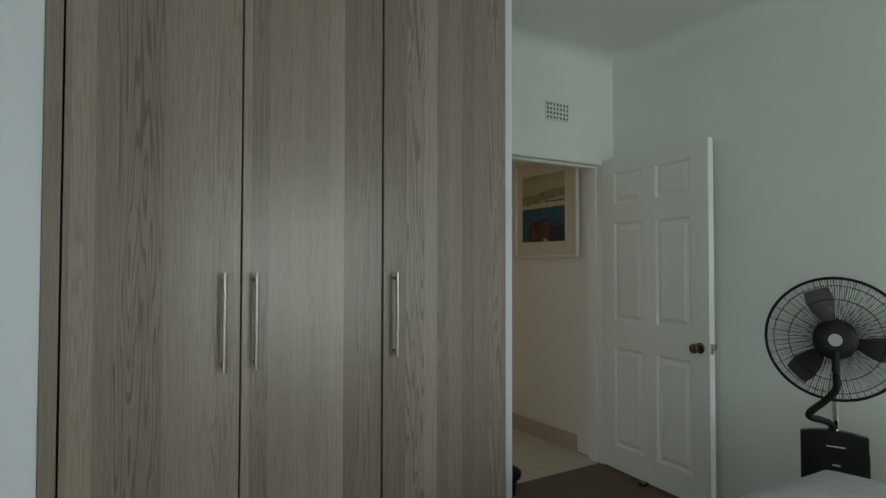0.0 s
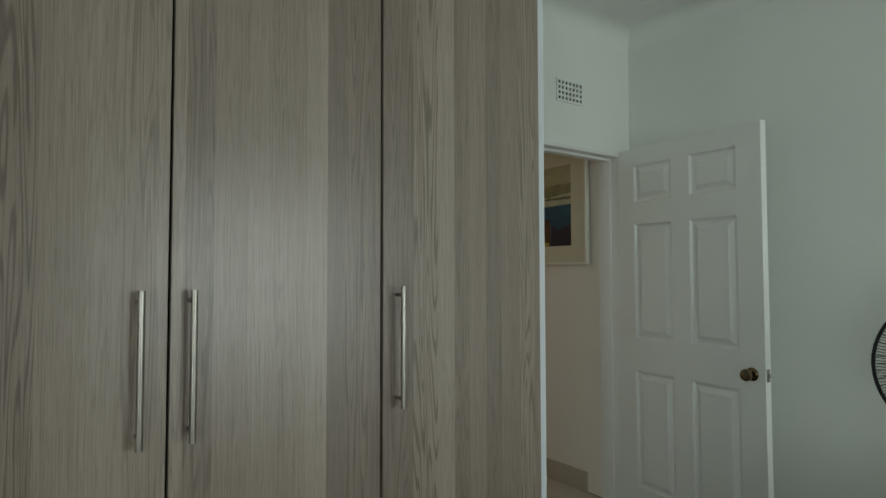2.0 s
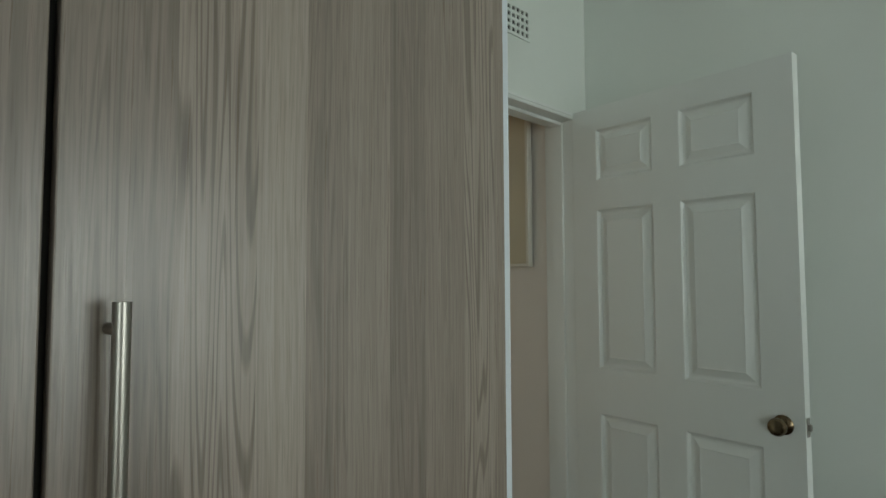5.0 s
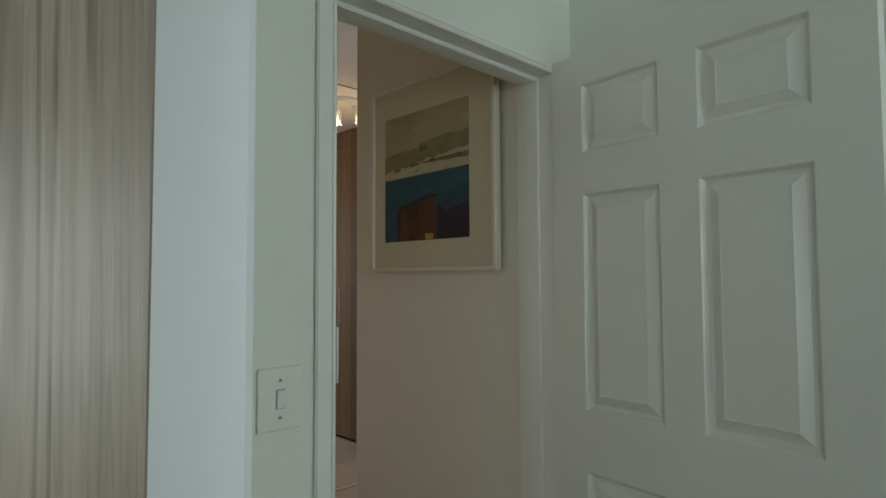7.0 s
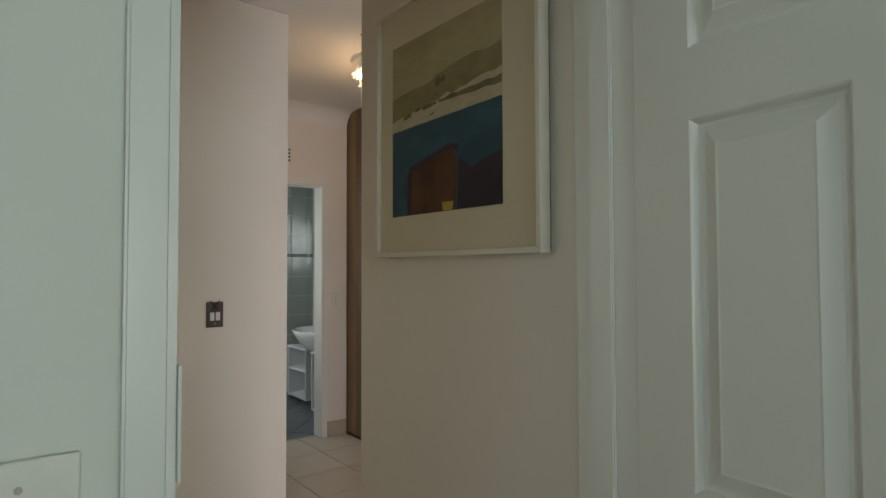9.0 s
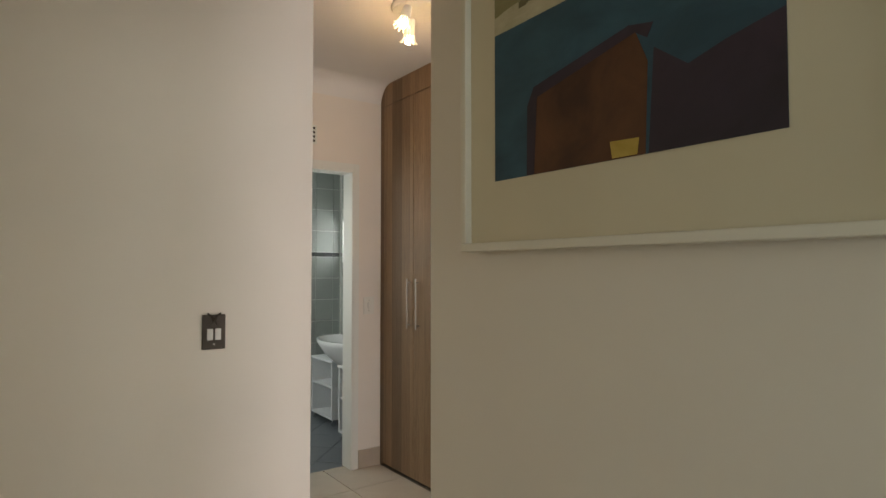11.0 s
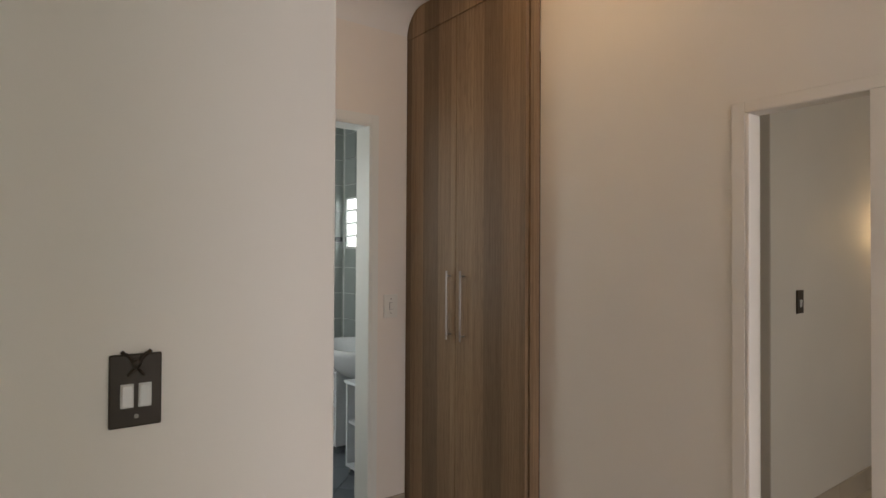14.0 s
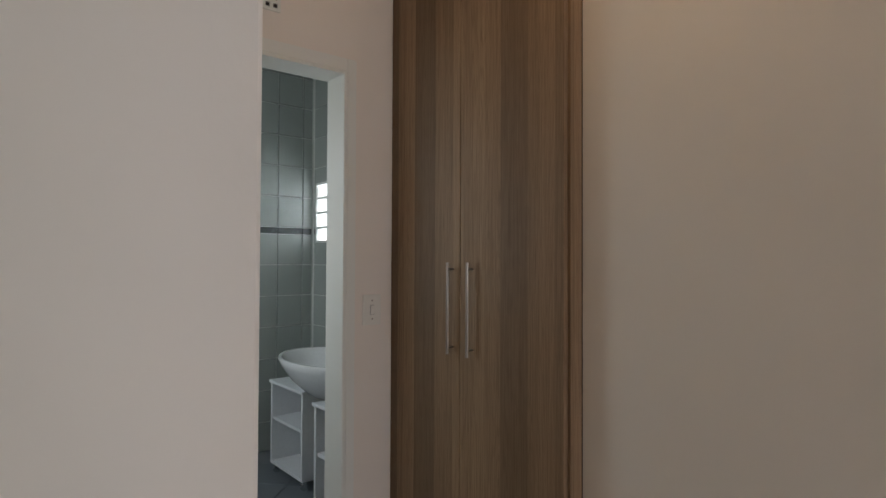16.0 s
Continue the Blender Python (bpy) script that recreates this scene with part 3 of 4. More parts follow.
for s in (-1, 1):
    tube(bm, [(2.756 + s * (0.004 + 0.018 * k / 5), 4.838 - 0.010, 1.209 + 0.023 * k / 5 + 0.003 * math.sin(k)) for k in range(6)], 0.0035, 6)
    tube(bm, [(2.756 + s * (0.002 + 0.01 * k / 4), 4.838 - 0.010, 1.200 - 0.012 * k / 4) for k in range(5)], 0.003, 6)
bmesh.ops.create_icosphere(bm, subdivisions=2, radius=0.008, matrix=Matrix.Translation((2.756, 4.828, 1.208)))
part("ornament", bm, M_BRONZE, ds)
part("screw", rod(bmesh.new(), (2.757, 4.8305, 1.122), (2.757, 4.828, 1.122), 0.0035, n=10), M_STEEL, ds)
light_switch("dark bronze light switch with white rocker seen through the opening", 5.83, 1.165, 5.06, 0.075, 0.119, M_BRONZE, M_WHITEP, (0.0,), ())


# ---- picture ----
def picture():
    p = thing("framed_picture", "framed abstract landscape in cream, blue and rust with wide mat", "picture")
    y0, y1, z0, z1, xw = 2.884, 3.592, 1.413, 2.185, 2.924
    t = 0.015
    for a, b, c, d in ((y0, y1, z0, z0 + t), (y0, y1, z1 - t, z1), (y0, y0 + t, z0 + t, z1 - t), (y1 - t, y1, z0 + t, z1 - t)):
        part("frame_rail", box_bm(xw - 0.044, xw - 0.010, a, b, c, d, 0.002), M_FRAME, p)
    # near-black board paints the shadow gap between frame and wall
    part("backing", box_bm(xw - 0.0099, xw - 0.0002, y0 + 0.008, y1 - 0.008, z0 + 0.008, z1 - 0.008), M_DARK, p, "near-black board painting the shadow gap behind the frame")
    part("mat", box_bm(xw - 0.030, xw - 0.026, y0 + t, y1 - t, z0 + t, z1 - t), M_MAT, p)
    ay0, ay1, az0, az1 = 3.018, 3.508, 1.536, 2.06

    def patch(name, pts, layer, mat):
        """A thin flat field of paint; pts as fractions across and up the picture."""
        bm = bmesh.new()
        x = xw - 0.0305 - 0.0006 * layer
        f = bm.faces.new([bm.verts.new((x, ay1 + (ay0 - ay1) * u, az0 + (az1 - az0) * v)) for u, v in pts])
        res = bmesh.ops.extrude_face_region(bm, geom=[f])
        for v in res["geom"]:
            if isinstance(v, bmesh.types.BMVert):
                v.co.x += 0.0005
        part(name, bm, mat, p)

    rng = random.Random(4)

    def edge(u0, v0, u1, v1, n, amp):
        return [(u0 + (u1 - u0) * k / n, v0 + (v1 - v0) * k / n + (rng.uniform(-amp, amp) if 0 < k < n else 0)) for k in range(n + 1)]

    patch("painted_sky", [(0, 0.48), (1, 0.48), (1, 1), (0, 1)], 0, M_SKY)
    patch("painted_sea", [(0, 0), (1, 0)] + edge(1, 0.515, 0, 0.50, 14, 0.006), 1, M_BLUE)
    patch("painted_field", [(0.18, 0), (0.63, 0), (0.64, 0.24), (0.60, 0.33), (0.45, 0.30), (0.23, 0.26), (0.19, 0.2)], 2, M_RUST)
    patch("painted_shadow", [(0.64, 0), (1, 0), (1, 0.26), (0.86, 0.23), (0.76, 0.2), (0.66, 0.27)], 2, M_PLUM)
    patch("painted_edge", [(0.165, 0), (0.2, 0), (0.215, 0.24), (0.6, 0.325), (0.64, 0.30), (0.66, 0.335), (0.58, 0.35), (0.2, 0.275), (0.17, 0.22)], 3, M_PLUM)
    patch("painted_house", [(0.52, 0.003), (0.605, 0.003), (0.612, 0.046), (0.512, 0.05)], 4, M_GOLD)
    patch("painted_hill", [(0.0, 0.56), (1, 0.60)] + edge(1, 0.78, 0.45, 0.745, 8, 0.012) + edge(0.42, 0.72, 0.0, 0.69, 6, 0.01), 1, M_HILL)
    patch("painted_shore", [(0.0, 0.497), (1, 0.512)] + edge(1, 0.655, 0.5, 0.61, 9, 0.012) + edge(0.48, 0.60, 0.0, 0.555, 8, 0.01), 1.5, M_FOAM)
    patch("painted_reef", edge(0.48, 0.585, 1.0, 0.575, 9, 0.006) + edge(1.0, 0.615, 0.48, 0.60, 9, 0.008), 2, M_STROKE)
    for u, v, l, h in ((0.13, 0.55, 0.08, 0.026), (0.25, 0.575, 0.05, 0.02), (0.33, 0.572, 0.13, 0.022), (0.41, 0.61, 0.07, 0.03), (0.40, 0.53, 0.05, 0.012), (0.45, 0.68, 0.09, 0.042)):
        patch("brush_stroke", edge(u, v, u + l, v + 0.012, 5, h * 0.25) + edge(u + l, v + h, u, v + h * 0.8, 5, h * 0.25), 3, M_STROKE)


picture()


# ---- ceiling light ----
def spot_light():
    c = Vector((3.80, 5.14, HALL_Z))
    l = thing("ceiling_light", "round cream ceiling light with three lit glass spots", "ceiling light")
    part("base", lathe([(0.13, -0.001), (0.135, -0.012), (0.125, -0.03), (0.05, -0.04)], Matrix.Translation(c)), M_CREAM, l, smooth=True)
    for k in range(3):
        a = radians(200 + 120 * k)
        d = Vector((math.cos(a), math.sin(a), 0))
        s = c + d * 0.08 + Vector((0, 0, -0.03))
        e = s + d * 0.03 + Vector((0, 0, -0.075))
        arm = part("spot", rod(bmesh.new(), s, e, 0.02, 0.028, 16), M_CREAM, l, smooth=True)
        q = (e - s).to_track_quat("Z", "Y").to_matrix().to_4x4()
        part("bulb", lathe([(0.008, 0.0), (0.017, 0.015), (0.021, 0.032), (0.017, 0.045), (0.006, 0.051)], Matrix.Translation(e) @ q, 16), M_BULB, arm, "lit warm bulb", True)
        petals = bmesh.new()
        for j in range(12):
            b = math.pi / 6 * j
            tube(petals, [Matrix.Translation(e) @ q @ Vector((r * math.cos(b), r * math.sin(b), h)) for r, h in ((0.024, -0.004), (0.028, 0.016), (0.036, 0.034), (0.046, 0.044))], 0.0042, 6)
        part("holder", petals, M_CREAM, arm)
        lamp = new("spot_glow", bpy.data.lights.new("spot_glow", "POINT"))
        lamp.data.energy, lamp.data.color, lamp.data.shadow_soft_size = 0.9, (1.0, 0.64, 0.33), 0.03
        lamp.location = e + (e - s).normalized() * 0.115
    cs = thing("cable_strip", "thin dark cable strip on the passage ceiling", "cable strip")
    part("strip", box_bm(3.54, 3.72, 4.83, 4.838, HALL_Z - 0.005, HALL_Z - 0.0005, 0.002), M_RUST, cs)


spot_light()


def sconce():
    s = thing("wall_lamp", "warm glowing wall lamp in the side room", "wall lamp")
    part("back_plate", box_bm(7.03, 7.11, 5.045, 5.0595, 1.5, 1.62, 0.004), M_BRONZE, s)
    part("shade", lathe([(0.05, -0.08), (0.075, 0.08)], Matrix.Translation((7.07, 4.965, 1.66)), 24), M_SHADE, s, "glowing shade", True)
    lamp = new("sconce_glow", bpy.data.lights.new("sconce_glow", "POINT"))
    lamp.data.energy, lamp.data.color, lamp.data.shadow_soft_size = 1.1, (1.0, 0.66, 0.3), 0.05
    lamp.location = (7.07, 4.965, 1.52)


sconce()


# ---- fan ----
def pedestal_fan():
    c = Vector((2.46, 1.0, 1.06))
    f = thing("pedestal_fan", "black misting pedestal fan with wire cage and water tank", "fan")
    face = Vector((-0.90, -0.42, 0.05)).normalized()
    m = Matrix.Translation(c) @ face.to_track_quat("Z", "Y").to_matrix().to_4x4()
    R = 0.247

    def P(r, a, z):
        return m @ Vector((r * math.cos(a), r * math.sin(a), z))

    bm = bmesh.new()
    tube(bm, [P(R, 2 * math.pi * k / 48, 0.0) for k in range(48)], 0.006, 8, True)
    cage = part("cage_rim", bm, M_BLACK, f, smooth=True)
    bm = bmesh.new()
    for k in range(150):
        a = 2 * math.pi * k / 150
        tube(bm, [P(r, a + tw, z) for r, z, tw in ((0.07, 0.085, 0), (0.13, 0.082, 0.03), (0.2, 0.06, 0.06), (R, 0.0, 0.08))], 0.0011, 4)
    for r, z in ((0.16, 0.077), (0.215, 0.045)):
        tube(bm, [P(r, 2 * math.pi * k / 40, z) for k in range(40)], 0.0018, 5, True)
    part("front_grille", bm, M_BLACK, f)
    bm = bmesh.new()
    for k in range(60):
        a = 2 * math.pi * k / 60
        tube(bm, [P(r, a, z) for r, z in ((0.06, -0.08), (0.15, -0.075), (0.215, -0.045), (R, 0.0))], 0.0011, 4)
    part("rear_grille", bm, M_BLACK, f)
    hub = part("hub", lathe([(0.066, 0.06), (0.076, 0.072), (0.076, 0.088), (0.064, 0.098), (0.03, 0.102)], m), M_BLACK, f, smooth=True)
    part("badge", lathe([(0.024, 0.102), (0.024, 0.105)], m, 24), M_GREY, hub, "round silver badge")
    for k in range(3):
        a0 = radians(108 + 120 * k)
        bm = bmesh.new()
        grid = [[bm.verts.new(P(0.05 + 0.16 * i / 7, a0 + (j / 5 - 0.5) * (0.30 + 0.35 * math.sin(math.pi * (i + 1) / 9)), 0.02 + (j / 5 - 0.5) * 0.05)) for j in range(6)] for i in range(8)]
        for i in range(7):
            for j in range(5):
                bm.faces.new((grid[i][j], grid[i + 1][j], grid[i + 1][j + 1], grid[i][j + 1]))
        bmesh.ops.solidify(bm, geom=bm.faces[:], thickness=0.003)
        part("blade", bm, M_BLADE, f, smooth=True)
    part("motor", lathe([(0.05, -0.20), (0.075, -0.18), (0.08, -0.09), (0.05, -0.05)], m), M_BLACK, f, smooth=True)
    back = m @ Vector((0, 0, -0.11))
    part("pole", rod(bmesh.new(), (back.x, back.y, 0.60), (back.x, back.y, back.z - 0.06), 0.013, n=16), M_CHROME, f, "chrome pole", True)
    part("collar", rod(bmesh.new(), (back.x, back.y, 0.60), (back.x, back.y, 0.65), 0.024, n=16), M_BLACK, f, smooth=True)
    # mist hose from the hub down to the tank
    side = Vector((face.y, -face.x, 0))
    ctl = [P(0.045, -math.pi / 2, 0.095), P(0.075, -math.pi / 2, 0.105), P(0.12, -math.pi / 2, 0.12)]
    q = [Vector((c.x, c.y, 0)) + face * o + side * s + Vector((0, 0, z)) for s, z, o in ((0.0, 0.87, 0.11), (0.035, 0.82, 0.10), (0.088, 0.765, 0.09), (0.085, 0.742, 0.07), (0.045, 0.728, 0.03), (0.015, 0.70, -0.02), (0.008, 0.60, -0.04))]
    pts = ctl + q
    fine = []
    for i in range(len(pts) - 1):
        p0, p1, p2, p3 = pts[max(i - 1, 0)], pts[i], pts[i + 1], pts[min(i + 2, len(pts) - 1)]
        for k in range(5):
            s = k / 5
            fine.append(0.5 * ((2 * p1) + (p2 - p0) * s + (2 * p0 - 5 * p1 + 4 * p2 - p3) * s * s + (3 * p1 - p0 - 3 * p2 + p3) * s ** 3))
    part("mist_hose", tube(bmesh.new(), fine, 0.014, 10), M_BLACK, f, "bent black mist hose", True)
    tm = Matrix.Translation((back.x, back.y, 0)) @ Matrix.Rotation(math.atan2(face.y, face.x), 4, "Z")
    bm = box_bm(-0.10, 0.089, -0.112, 0.112, 0.04, 0.60, 0.012, 3)
    bmesh.ops.transform(bm, matrix=tm, verts=bm.verts[:])
    tank = part("water_tank", bm, M_BLACK, f, "glossy black water tank with buttons")
    # tall front panel with an arched upper edge
    bm = bmesh.new()
    outline = [(-0.125, 0.04), (0.107, 0.04)] + [(0.107 - 0.232 * k / 12, 0.674 + 0.016 * math.sin(math.pi * k / 12)) for k in range(13)]
    face_a = bm.faces.new([bm.verts.new((0.09, y, z)) for y, z in outline])
    for v in bmesh.ops.extrude_face_region(bm, geom=[face_a])["geom"]:
        if isinstance(v, bmesh.types.BMVert):
            v.co.x = 0.119
    bmesh.ops.transform(bm, matrix=tm, verts=bm.verts[:])
    part("front_panel", bm, M_PANEL, f, "glossy black front panel")
    for k in range(4):
        bm = box_bm(0.1195, 0.1225, -0.015, 0.012, 0.47 + 0.026 * k, 0.476 + 0.026 * k)
        bmesh.ops.transform(bm, matrix=tm, verts=bm.verts[:])
        part("button", bm, M_GREY, tank)
    bm = box_bm(0.1195, 0.1215, -0.035, 0.03, 0.622, 0.628)
    bmesh.ops.transform(bm, matrix=tm, verts=bm.verts[:])
    part("marking", bm, M_GREY, tank)
    bm = box_bm(-0.16, 0.17, -0.17, 0.17, 0.0, 0.045, 0.015, 2)
    bmesh.ops.transform(bm, matrix=tm, verts=bm.verts[:])
    part("base", bm, M_BLACK, f)


pedestal_fan()


# ---- bed ----
def bed():
    b = thing("bed", "made bed with a thick rumpled white duvet", "bed")
    part("base", box_bm(1.36, 2.12, -0.92, 0.88, 0.0, 0.33, 0.02), M_MELAMINE, b)
    part("mattress", box_bm(1.34, 2.14, -0.94, 0.90, 0.332, 0.56, 0.04, 3), M_CLOTH, b, smooth=True)
    bm = bmesh.new()
    nx, ny = 46, 52
    grid = []
    for i in range(nx + 1):
        row = []
        for j in range(ny + 1):
            x, y = 1.24 + 1.0 * i / nx, -1.0 + 2.0 * j / ny
            e = min(x - 1.24, 2.24 - x, 1.0 - y, y + 1.0)
            k = min(e / 0.16, 1.0)
            z = 0.36 + 0.29 * math.sqrt(max(0.0, 1 - (1 - k) ** 2))
            z += 0.012 * noise.noise(Vector((x * 5, y * 5, 0))) + 0.02 * noise.noise(Vector((x * 2, y * 2, 3)))
            row.append(bm.verts.new((x, y, z)))
        grid.append(row)
    for i in range(nx):
        for j in range(ny):
            bm.faces.new((grid[i][j], grid[i + 1][j], grid[i + 1][j + 1], grid[i][j + 1]))
    bmesh.ops.solidify(bm, geom=bm.faces[:], thickness=-0.02)
    part("duvet", bm, M_CLOTH, b, "rumpled white duvet", True)


bed()


def small_bin():
    c = Matrix.Translation((2.02, 2.585, 0))
    t = thing("waste_bin", "small black plastic bin standing beside the door frame", "bin")
    part("body", lathe([(0.045, 0.0), (0.05, 0.07), (0.06, 0.095)], c), M_BLACK, t, smooth=True)
    part("lid", lathe([(0.072, 0.096), (0.078, 0.11), (0.076, 0.135), (0.05, 0.155), (0.01, 0.16)], c), M_BLACK, t, smooth=True)


small_bin()


# ---- windows ----
def window(name, axis, a0, a1, z0, z1, at, bars, panes, glass=True, t=0.035):
    """A framed window with bars; axis: the way along which it lies."""
    w = tagged(new(name), kind="structure")

    def bx(a, b, c, d, t0, t1, bev=0.003):
        return box_bm(a, b, at + t0, at + t1, c, d, bev) if axis == "x" else box_bm(at + t0, at + t1, a, b, c, d, bev)
    for a, b, c, d in ((a0, a1, z0, z0 + t), (a0, a1, z1 - t, z1), (a0, a0 + t, z0 + t, z1 - t), (a1 - t, a1, z0 + t, z1 - t)):
        part("window_frame", bx(a, b, c, d, -0.02, 0.02), M_GLOSS, w)
    for k in range(1, bars):
        z = z0 + (z1 - z0) * k / bars
        part("glazing_bar", bx(a0 + t, a1 - t, z - 0.008, z + 0.008, -0.012, 0.012, 0.002), M_GLOSS, w)
    for k in range(1, panes):
        a = a0 + (a1 - a0) * k / panes
        part("mullion", bx(a - 0.012, a + 0.012, z0 + t, z1 - t, -0.014, 0.014, 0.002), M_GLOSS, w)
    if glass:
        g = part("pane", bx(a0 + t, a1 - t, z0 + t, z1 - t, -0.002, 0.002, 0.0), M_GLASS, w)
        g.visible_shadow = False
    return w


window("window_1", "x", 1.0, 2.9, 0.4, 2.15, -2.76, 2, 3)
window("window_5", "y", -2.5, -0.6, 0.2, 2.1, -2.66, 1, 3)
# unseen lobby window, made up to go with the warm fill lamp
window("added_window_6", "y", 3.3, 4.3, 0.55, 2.15, 1.26, 2, 2)
# unseen bathroom west window, made up for the fill lamp
window("added_window_7", "y", 6.8, 8.0, 1.1, 2.1, 2.95, 2, 2)
# assumed window at the unseen south end, placed for the passage fill
window("added_window_2", "x", 3.2, 4.3, 0.4, 2.2, 0.84, 2, 2)
# unseen side room window, made up around its fill lamp
window("added_window_3", "x", 4.6, 5.9, 0.4, 2.2, 1.95, 2, 2)
window("window_4", "y", 7.62, 8.255, 1.45, 1.88, 4.925, 4, 3, True, 0.012)


# ---- bathroom ----
BX, BY = 4.905, 8.30
back = structure("wall_bathroom_north", boxes((2.9, 5.03, BY + 0.008, 8.42, 0, 2.85)), M_BGROUT)
east = structure("wall_bathroom_east", boxes((BX + 0.008, 5.03, NW + 0.13, 7.62, 0, 2.85), (BX + 0.008, 5.03, 8.255, BY + 0.008, 0, 2.85), (BX + 0.008, 5.03, 7.62, 8.255, 0, 1.45), (BX + 0.008, 5.03, 7.62, 8.255, 1.88, 2.85)), M_BGROUT)
inner = structure("wall_bathroom_south", boxes((3.0, 3.285, NW + 0.131, NW + 0.14, 0, 2.85), (4.10, 4.9, NW + 0.131, NW + 0.14, 0, 2.85), (3.285, 4.10, NW + 0.131, NW + 0.14, 2.1, 2.85)), M_BTILE)
bfloor = structure("floor_bathroom", boxes((2.9, 5.03, 6.5, 8.42, -0.12, -0.004)), M_BFLOOR)
backdrop = structure("backdrop", boxes((5.6, 5.62, 7.0, 11.0, 0.3, 3.2)), M_BRIGHT)


def basin():
    b = thing("wash_basin", "white oval ceramic wash basin with chrome tap", "basin")
    bm = bmesh.new()
    rings = []
    n = 40
    prof = [(0.30, 0.53), (0.52, 0.565), (0.78, 0.64), (0.95, 0.72), (1.0, 0.755), (0.99, 0.768), (0.94, 0.768), (0.90, 0.75), (0.75, 0.69), (0.45, 0.65), (0.06, 0.64)]
    for r, z in prof:
        rings.append([bm.verts.new((4.60 + 0.30 * r * math.cos(2 * math.pi * k / n), 7.38 + 0.43 * r * math.sin(2 * math.pi * k / n), z)) for k in range(n)])
    for a, c in zip(rings, rings[1:]):
        for k in range(n):
            bm.faces.new((a[k], a[(k + 1) % n], c[(k + 1) % n], c[k]))
    bm.faces.new(rings[0][::-1])
    bm.faces.new(rings[-1])
    part("bowl", bm, M_CERAMIC, b, smooth=True)
    part("pedestal", lathe([(0.10, 0.0), (0.08, 0.1), (0.075, 0.45), (0.12, 0.545)], Matrix.Translation((4.70, 7.27, 0))), M_CERAMIC, b, smooth=True)
    bm = bmesh.new()
    tube(bm, [(4.84, 7.4, 0.79), (4.84, 7.4, 0.88), (4.80, 7.4, 0.91), (4.73, 7.4, 0.895)], 0.012, 10)
    part("tap", bm, M_CHROME, b, "chrome tap", True)


def shelf_unit(x0, x1, y0, y1, h, group):
    s = thing("shelf_unit", "white open bathroom shelf unit on small castors", "shelf unit", group)
    t = 0.018
    part("top", box_bm(x0 - 0.01, x1, y0 - 0.01, y1 + 0.01, h - t, h, 0.003), M_MELAMINE, s)
    part("bottom", box_bm(x0, x1, y0, y1, 0.06, 0.06 + t), M_MELAMINE, s)
    part("side_panel", box_bm(x0, x1, y0, y0 + t, 0.0785, h - t - 0.0005), M_MELAMINE, s)
    part("side_panel", box_bm(x0, x1, y1 - t, y1, 0.0785, h - t - 0.0005), M_MELAMINE, s)
    part("back_panel", box_bm(x1 - 0.008, x1, y0 + t, y1 - t, 0.0785, h - t - 0.0005), M_MELAMINE, s)
    part("shelf", box_bm(x0 + 0.01, x1 - 0.009, y0 + t + 0.0005, y1 - t - 0.0005, 0.33, 0.33 + t), M_MELAMINE, s)
    for x in (x0 + 0.03, x1 - 0.03):
        for y in (y0 + 0.03, y1 - 0.03):
            bm = rod(bmesh.new(), (x, y - 0.008, 0.022), (x, y + 0.008, 0.022), 0.022, n=14)
            rod(bm, (x, y, 0.03), (x, y, 0.0595), 0.008, n=8)
            part("castor", bm, M_CHROME, s, smooth=True)


basin()
shelf_unit(4.43, 4.68, 7.46, 7.90, 0.575, "basin shelves")
shelf_unit(4.32, 4.57, 6.74, 7.10, 0.60, "basin shelves")


# ---- tiles ----
def shared_box(name, sx, sy, sz, bev, mat):
    bm = box_bm(-sx / 2, sx / 2, -sy / 2, sy / 2, -sz / 2, sz / 2)
    if bev:
        bmesh.ops.bevel(bm, geom=[e for e in bm.edges if all(v.co.z > 0 for v in e.verts)], offset=bev, segments=1, affect="EDGES")
    me = bpy.data.meshes.new(name)
    bm.to_mesh(me)
    bm.free()
    me.materials.append(mat)
    return me


def place(name, me, parent, loc, rot=(0, 0, 0)):
    o = new(name, me)
    o.location, o.rotation_euler = loc, rot
    o.parent = parent
    return o


TS = 0.40
hall_floor = bpy.data.objects["floor_hall"]
full = shared_box("tile", TS - 0.005, TS - 0.005, 0.008, 0.0012, M_TILE)
half_mesh = {}
rngt = random.Random(7)


def lay(x0, x1, y0, y1):
    """Floor tiles on one grid, cut at the edges of the area."""
    gx, gy = 3.115, 2.86
    i0, i1 = math.floor((x0 - gx) / TS), math.ceil((x1 - gx) / TS)
    j0, j1 = math.floor((y0 - gy) / TS), math.ceil((y1 - gy) / TS)
    for i in range(i0, i1):
        for j in range(j0, j1):
            a, b = max(x0, gx + i * TS) , min(x1, gx + (i + 1) * TS)
            c, d = max(y0, gy + j * TS), min(y1, gy + (j + 1) * TS)
            if b - a < 0.03 or d - c < 0.03:
                continue
            key = (round(b - a, 3), round(d - c, 3))
            if key not in half_mesh:
                half_mesh[key] = full if key == (TS, TS) else shared_box("tile", b - a - 0.005, d - c - 0.005, 0.008, 0.0012, M_TILE)
            place("tile", half_mesh[key], hall_floor, ((a + b) / 2, (c + d) / 2, -0.004 + rngt.uniform(-0.0004, 0.0004)))


lay(1.32, 2.925, DW1 - 0.1, 4.838)
lay(2.925, 4.375, 3.76, 4.838)
lay(3.118, 4.30, 4.838, NW + 0.11)
lay(4.375, 6.8, 3.72, 5.06)


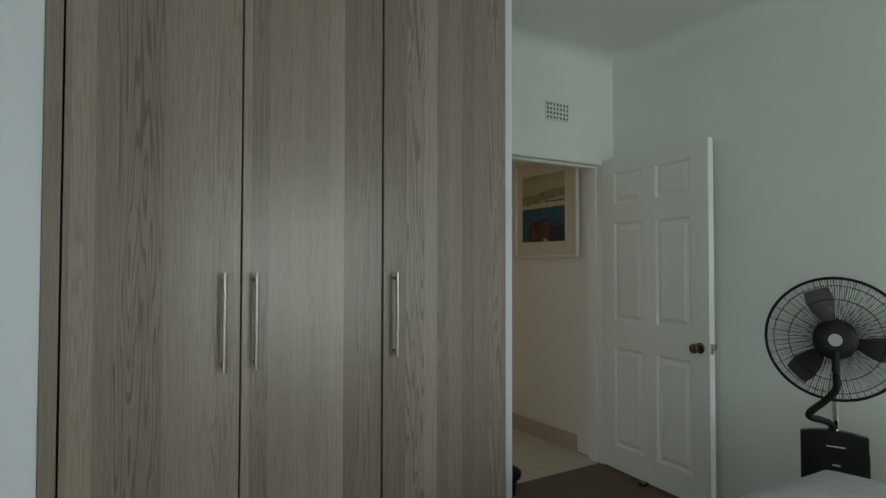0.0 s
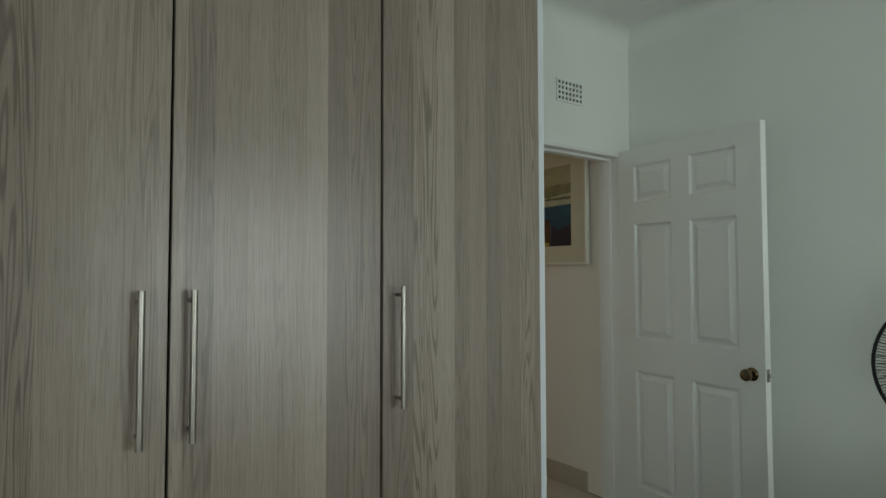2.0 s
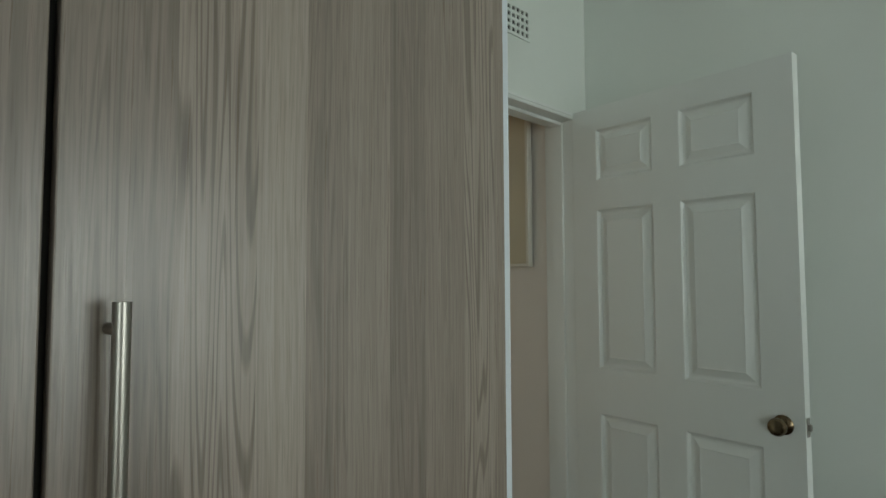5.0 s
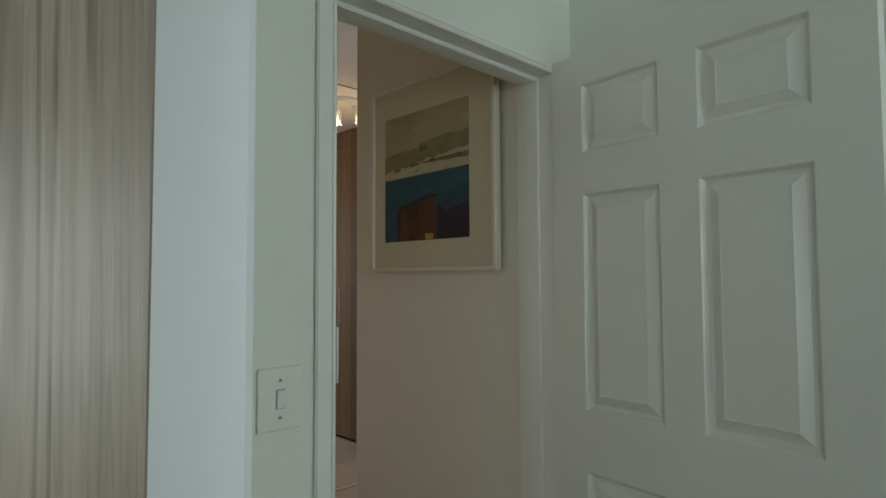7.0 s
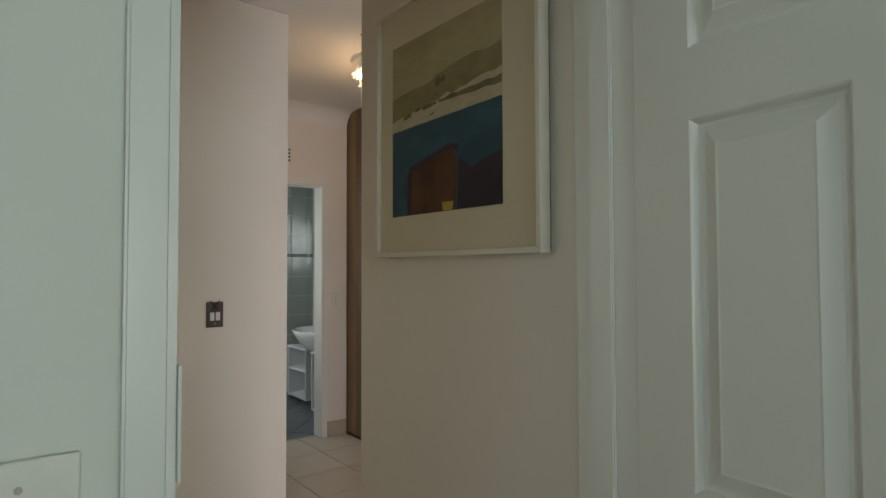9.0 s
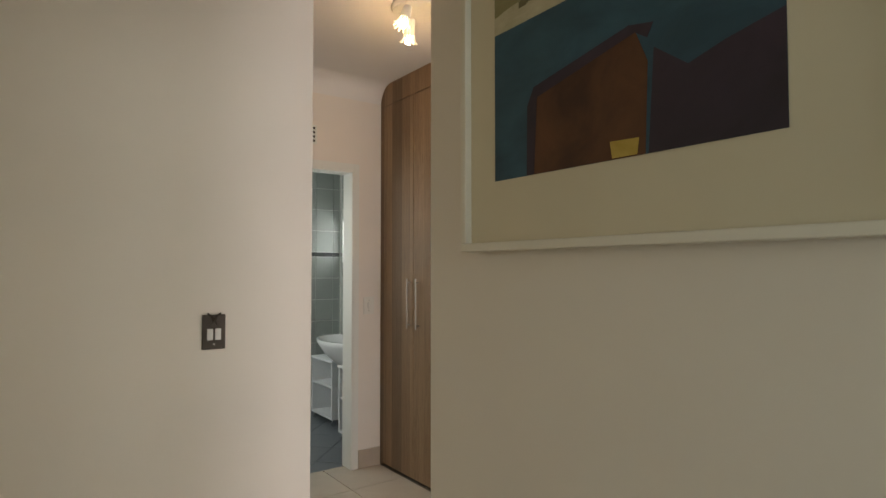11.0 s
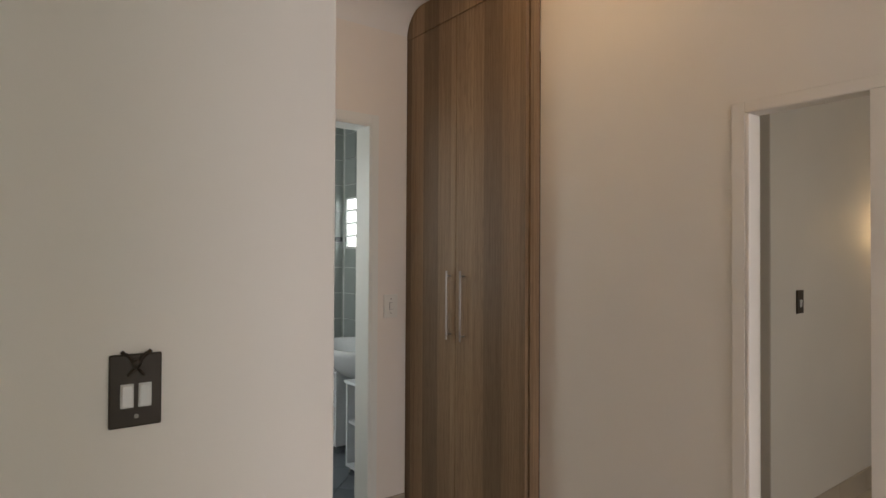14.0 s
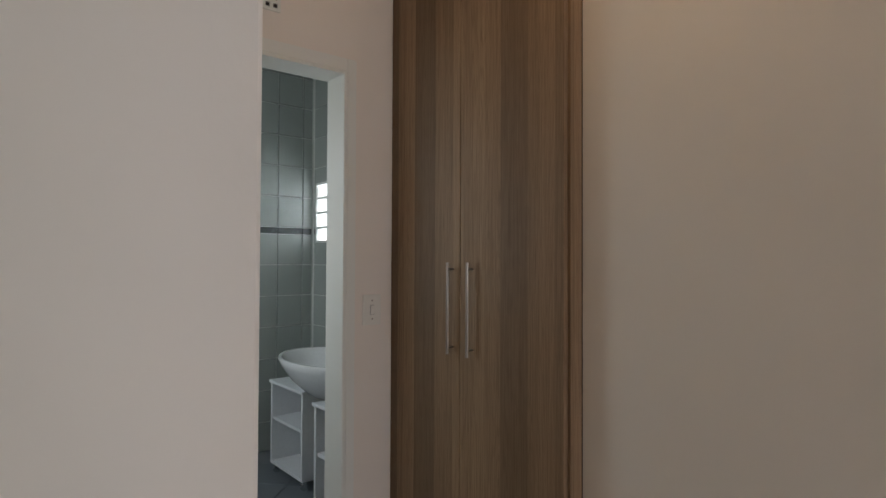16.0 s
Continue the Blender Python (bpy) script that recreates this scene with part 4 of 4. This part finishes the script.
def skirting(name, a, b, out, h=0.125):
    """A row of skirting tiles along a wall from a to b."""
    s = tagged(new(name), kind="structure")
    a, b, o = Vector((*a, 0)), Vector((*b, 0)), Vector((*out, 0))
    d = (b - a).normalized()
    pos, length = 0.0, (b - a).length
    while pos < length - 0.01:
        e = min(pos + 0.40, length)
        bm = bmesh.new()
        p, q = a + d * (pos + 0.002), a + d * (e - 0.002)
        v = []
        for base in (p, q):
            v.append([bm.verts.new(base + o * t + Vector((0, 0, z))) for t, z in ((0.0008, 0.0), (0.010, 0.0), (0.010, h - 0.004), (0.007, h), (0.0008, h))])
        for k in range(5):
            bm.faces.new((v[0][k], v[0][(k + 1) % 5], v[1][(k + 1) % 5], v[1][k]))
        bm.faces.new(v[0])
        bm.faces.new(v[1][::-1])
        part("skirting_tile", bm, M_SKIRT, s)
        pos = e


skirting("skirting_painting", (2.925, 2.93), (2.925, 3.76), (-1, 0))
skirting("skirting_lobby", (3.118, 4.838), (1.4, 4.838), (0, -1))
skirting("skirting_north", (4.30, NW), (4.125, NW), (0, -1))
skirting("skirting_east", (EW, 4.67), (EW, 5.47), (-1, 0))
skirting("skirting_room", (5.52, 5.06), (7.5, 5.06), (0, -1))
skirting("skirting_corner", (5.52, 5.06), (5.52, 6.1), (-1, 0))

TW, TH = 0.19, 0.218
HOLE = (7.62, 8.255, 1.45, 1.88)
cut_mesh = {}


def wall_piece(name, parent, a0, a1, z0, z1, fixed, spin, mat):
    """One wall tile, or what is left of it beside an opening."""
    key = (name, round(a1 - a0, 3), round(z1 - z0, 3))
    if key not in cut_mesh:
        cut_mesh[key] = shared_box(name, a1 - a0 - 0.005, z1 - z0 - 0.005, 0.008, 0.0012, mat)
    a, z = (a0 + a1) / 2, (z0 + z1) / 2
    loc = (a, fixed + 0.004, z) if spin == 0 else (fixed + 0.004, a, z)
    place(name, cut_mesh[key], parent, loc, (math.pi / 2, 0, 0) if spin == 0 else (math.pi / 2, 0, -math.pi / 2))


def tile_wall(parent, edges, fixed, spin, hole=None):
    """Courses of tiles with a dark border course at eye height."""
    rows = [(1.555 + TH * j, 1.555 + TH * (j + 1), "wall_tile", M_BTILE) for j in range(6)]
    rows += [(1.507 - TH * (j + 1), 1.507 - TH * j, "wall_tile", M_BTILE) for j in range(7)]
    rows.append((1.507, 1.555, "border_tile", M_BORDER))
    for a0, a1 in zip(edges, edges[1:]):
        for z0, z1, name, mat in rows:
            z0, z1 = max(z0, 0.0), min(z1, 2.845)
            if z1 - z0 < 0.03:
                continue
            spans = [(a0, a1, z0, z1)]
            if hole and a1 > hole[0] and a0 < hole[1] and z1 > hole[2] and z0 < hole[3]:
                m0, m1 = max(a0, hole[0]), min(a1, hole[1])
                spans = [(a0, m0, z0, z1), (m1, a1, z0, z1), (m0, m1, z0, hole[2]), (m0, m1, hole[3], z1)]
            for b0, b1, c0, c1 in spans:
                if b1 - b0 > 0.015 and c1 - c0 > 0.015:
                    wall_piece(name, parent, b0, b1, c0, c1, fixed, spin, mat)


tile_wall(back, [BX - 0.078 - TW * k for k in range(9, -1, -1)] + [BX - 0.004], BY, 0)
tile_wall(east, [BY - 0.025 - TW * k for k in range(9, -1, -1)], BX, 1, HOLE)

ft = shared_box("floor_tile", 0.326, 0.326, 0.008, 0.001, M_BFLOOR)
for i in range(-8, 9):
    for j in range(-8, 9):
        x, y = 4.42 + (i - j) * 0.2335, 7.40 + (i + j) * 0.2335
        if 3.05 < x < 4.75 and 6.62 < y < 8.14:
            place("floor_tile", ft, bfloor, (x, y, -0.004), (0, 0, math.pi / 4))
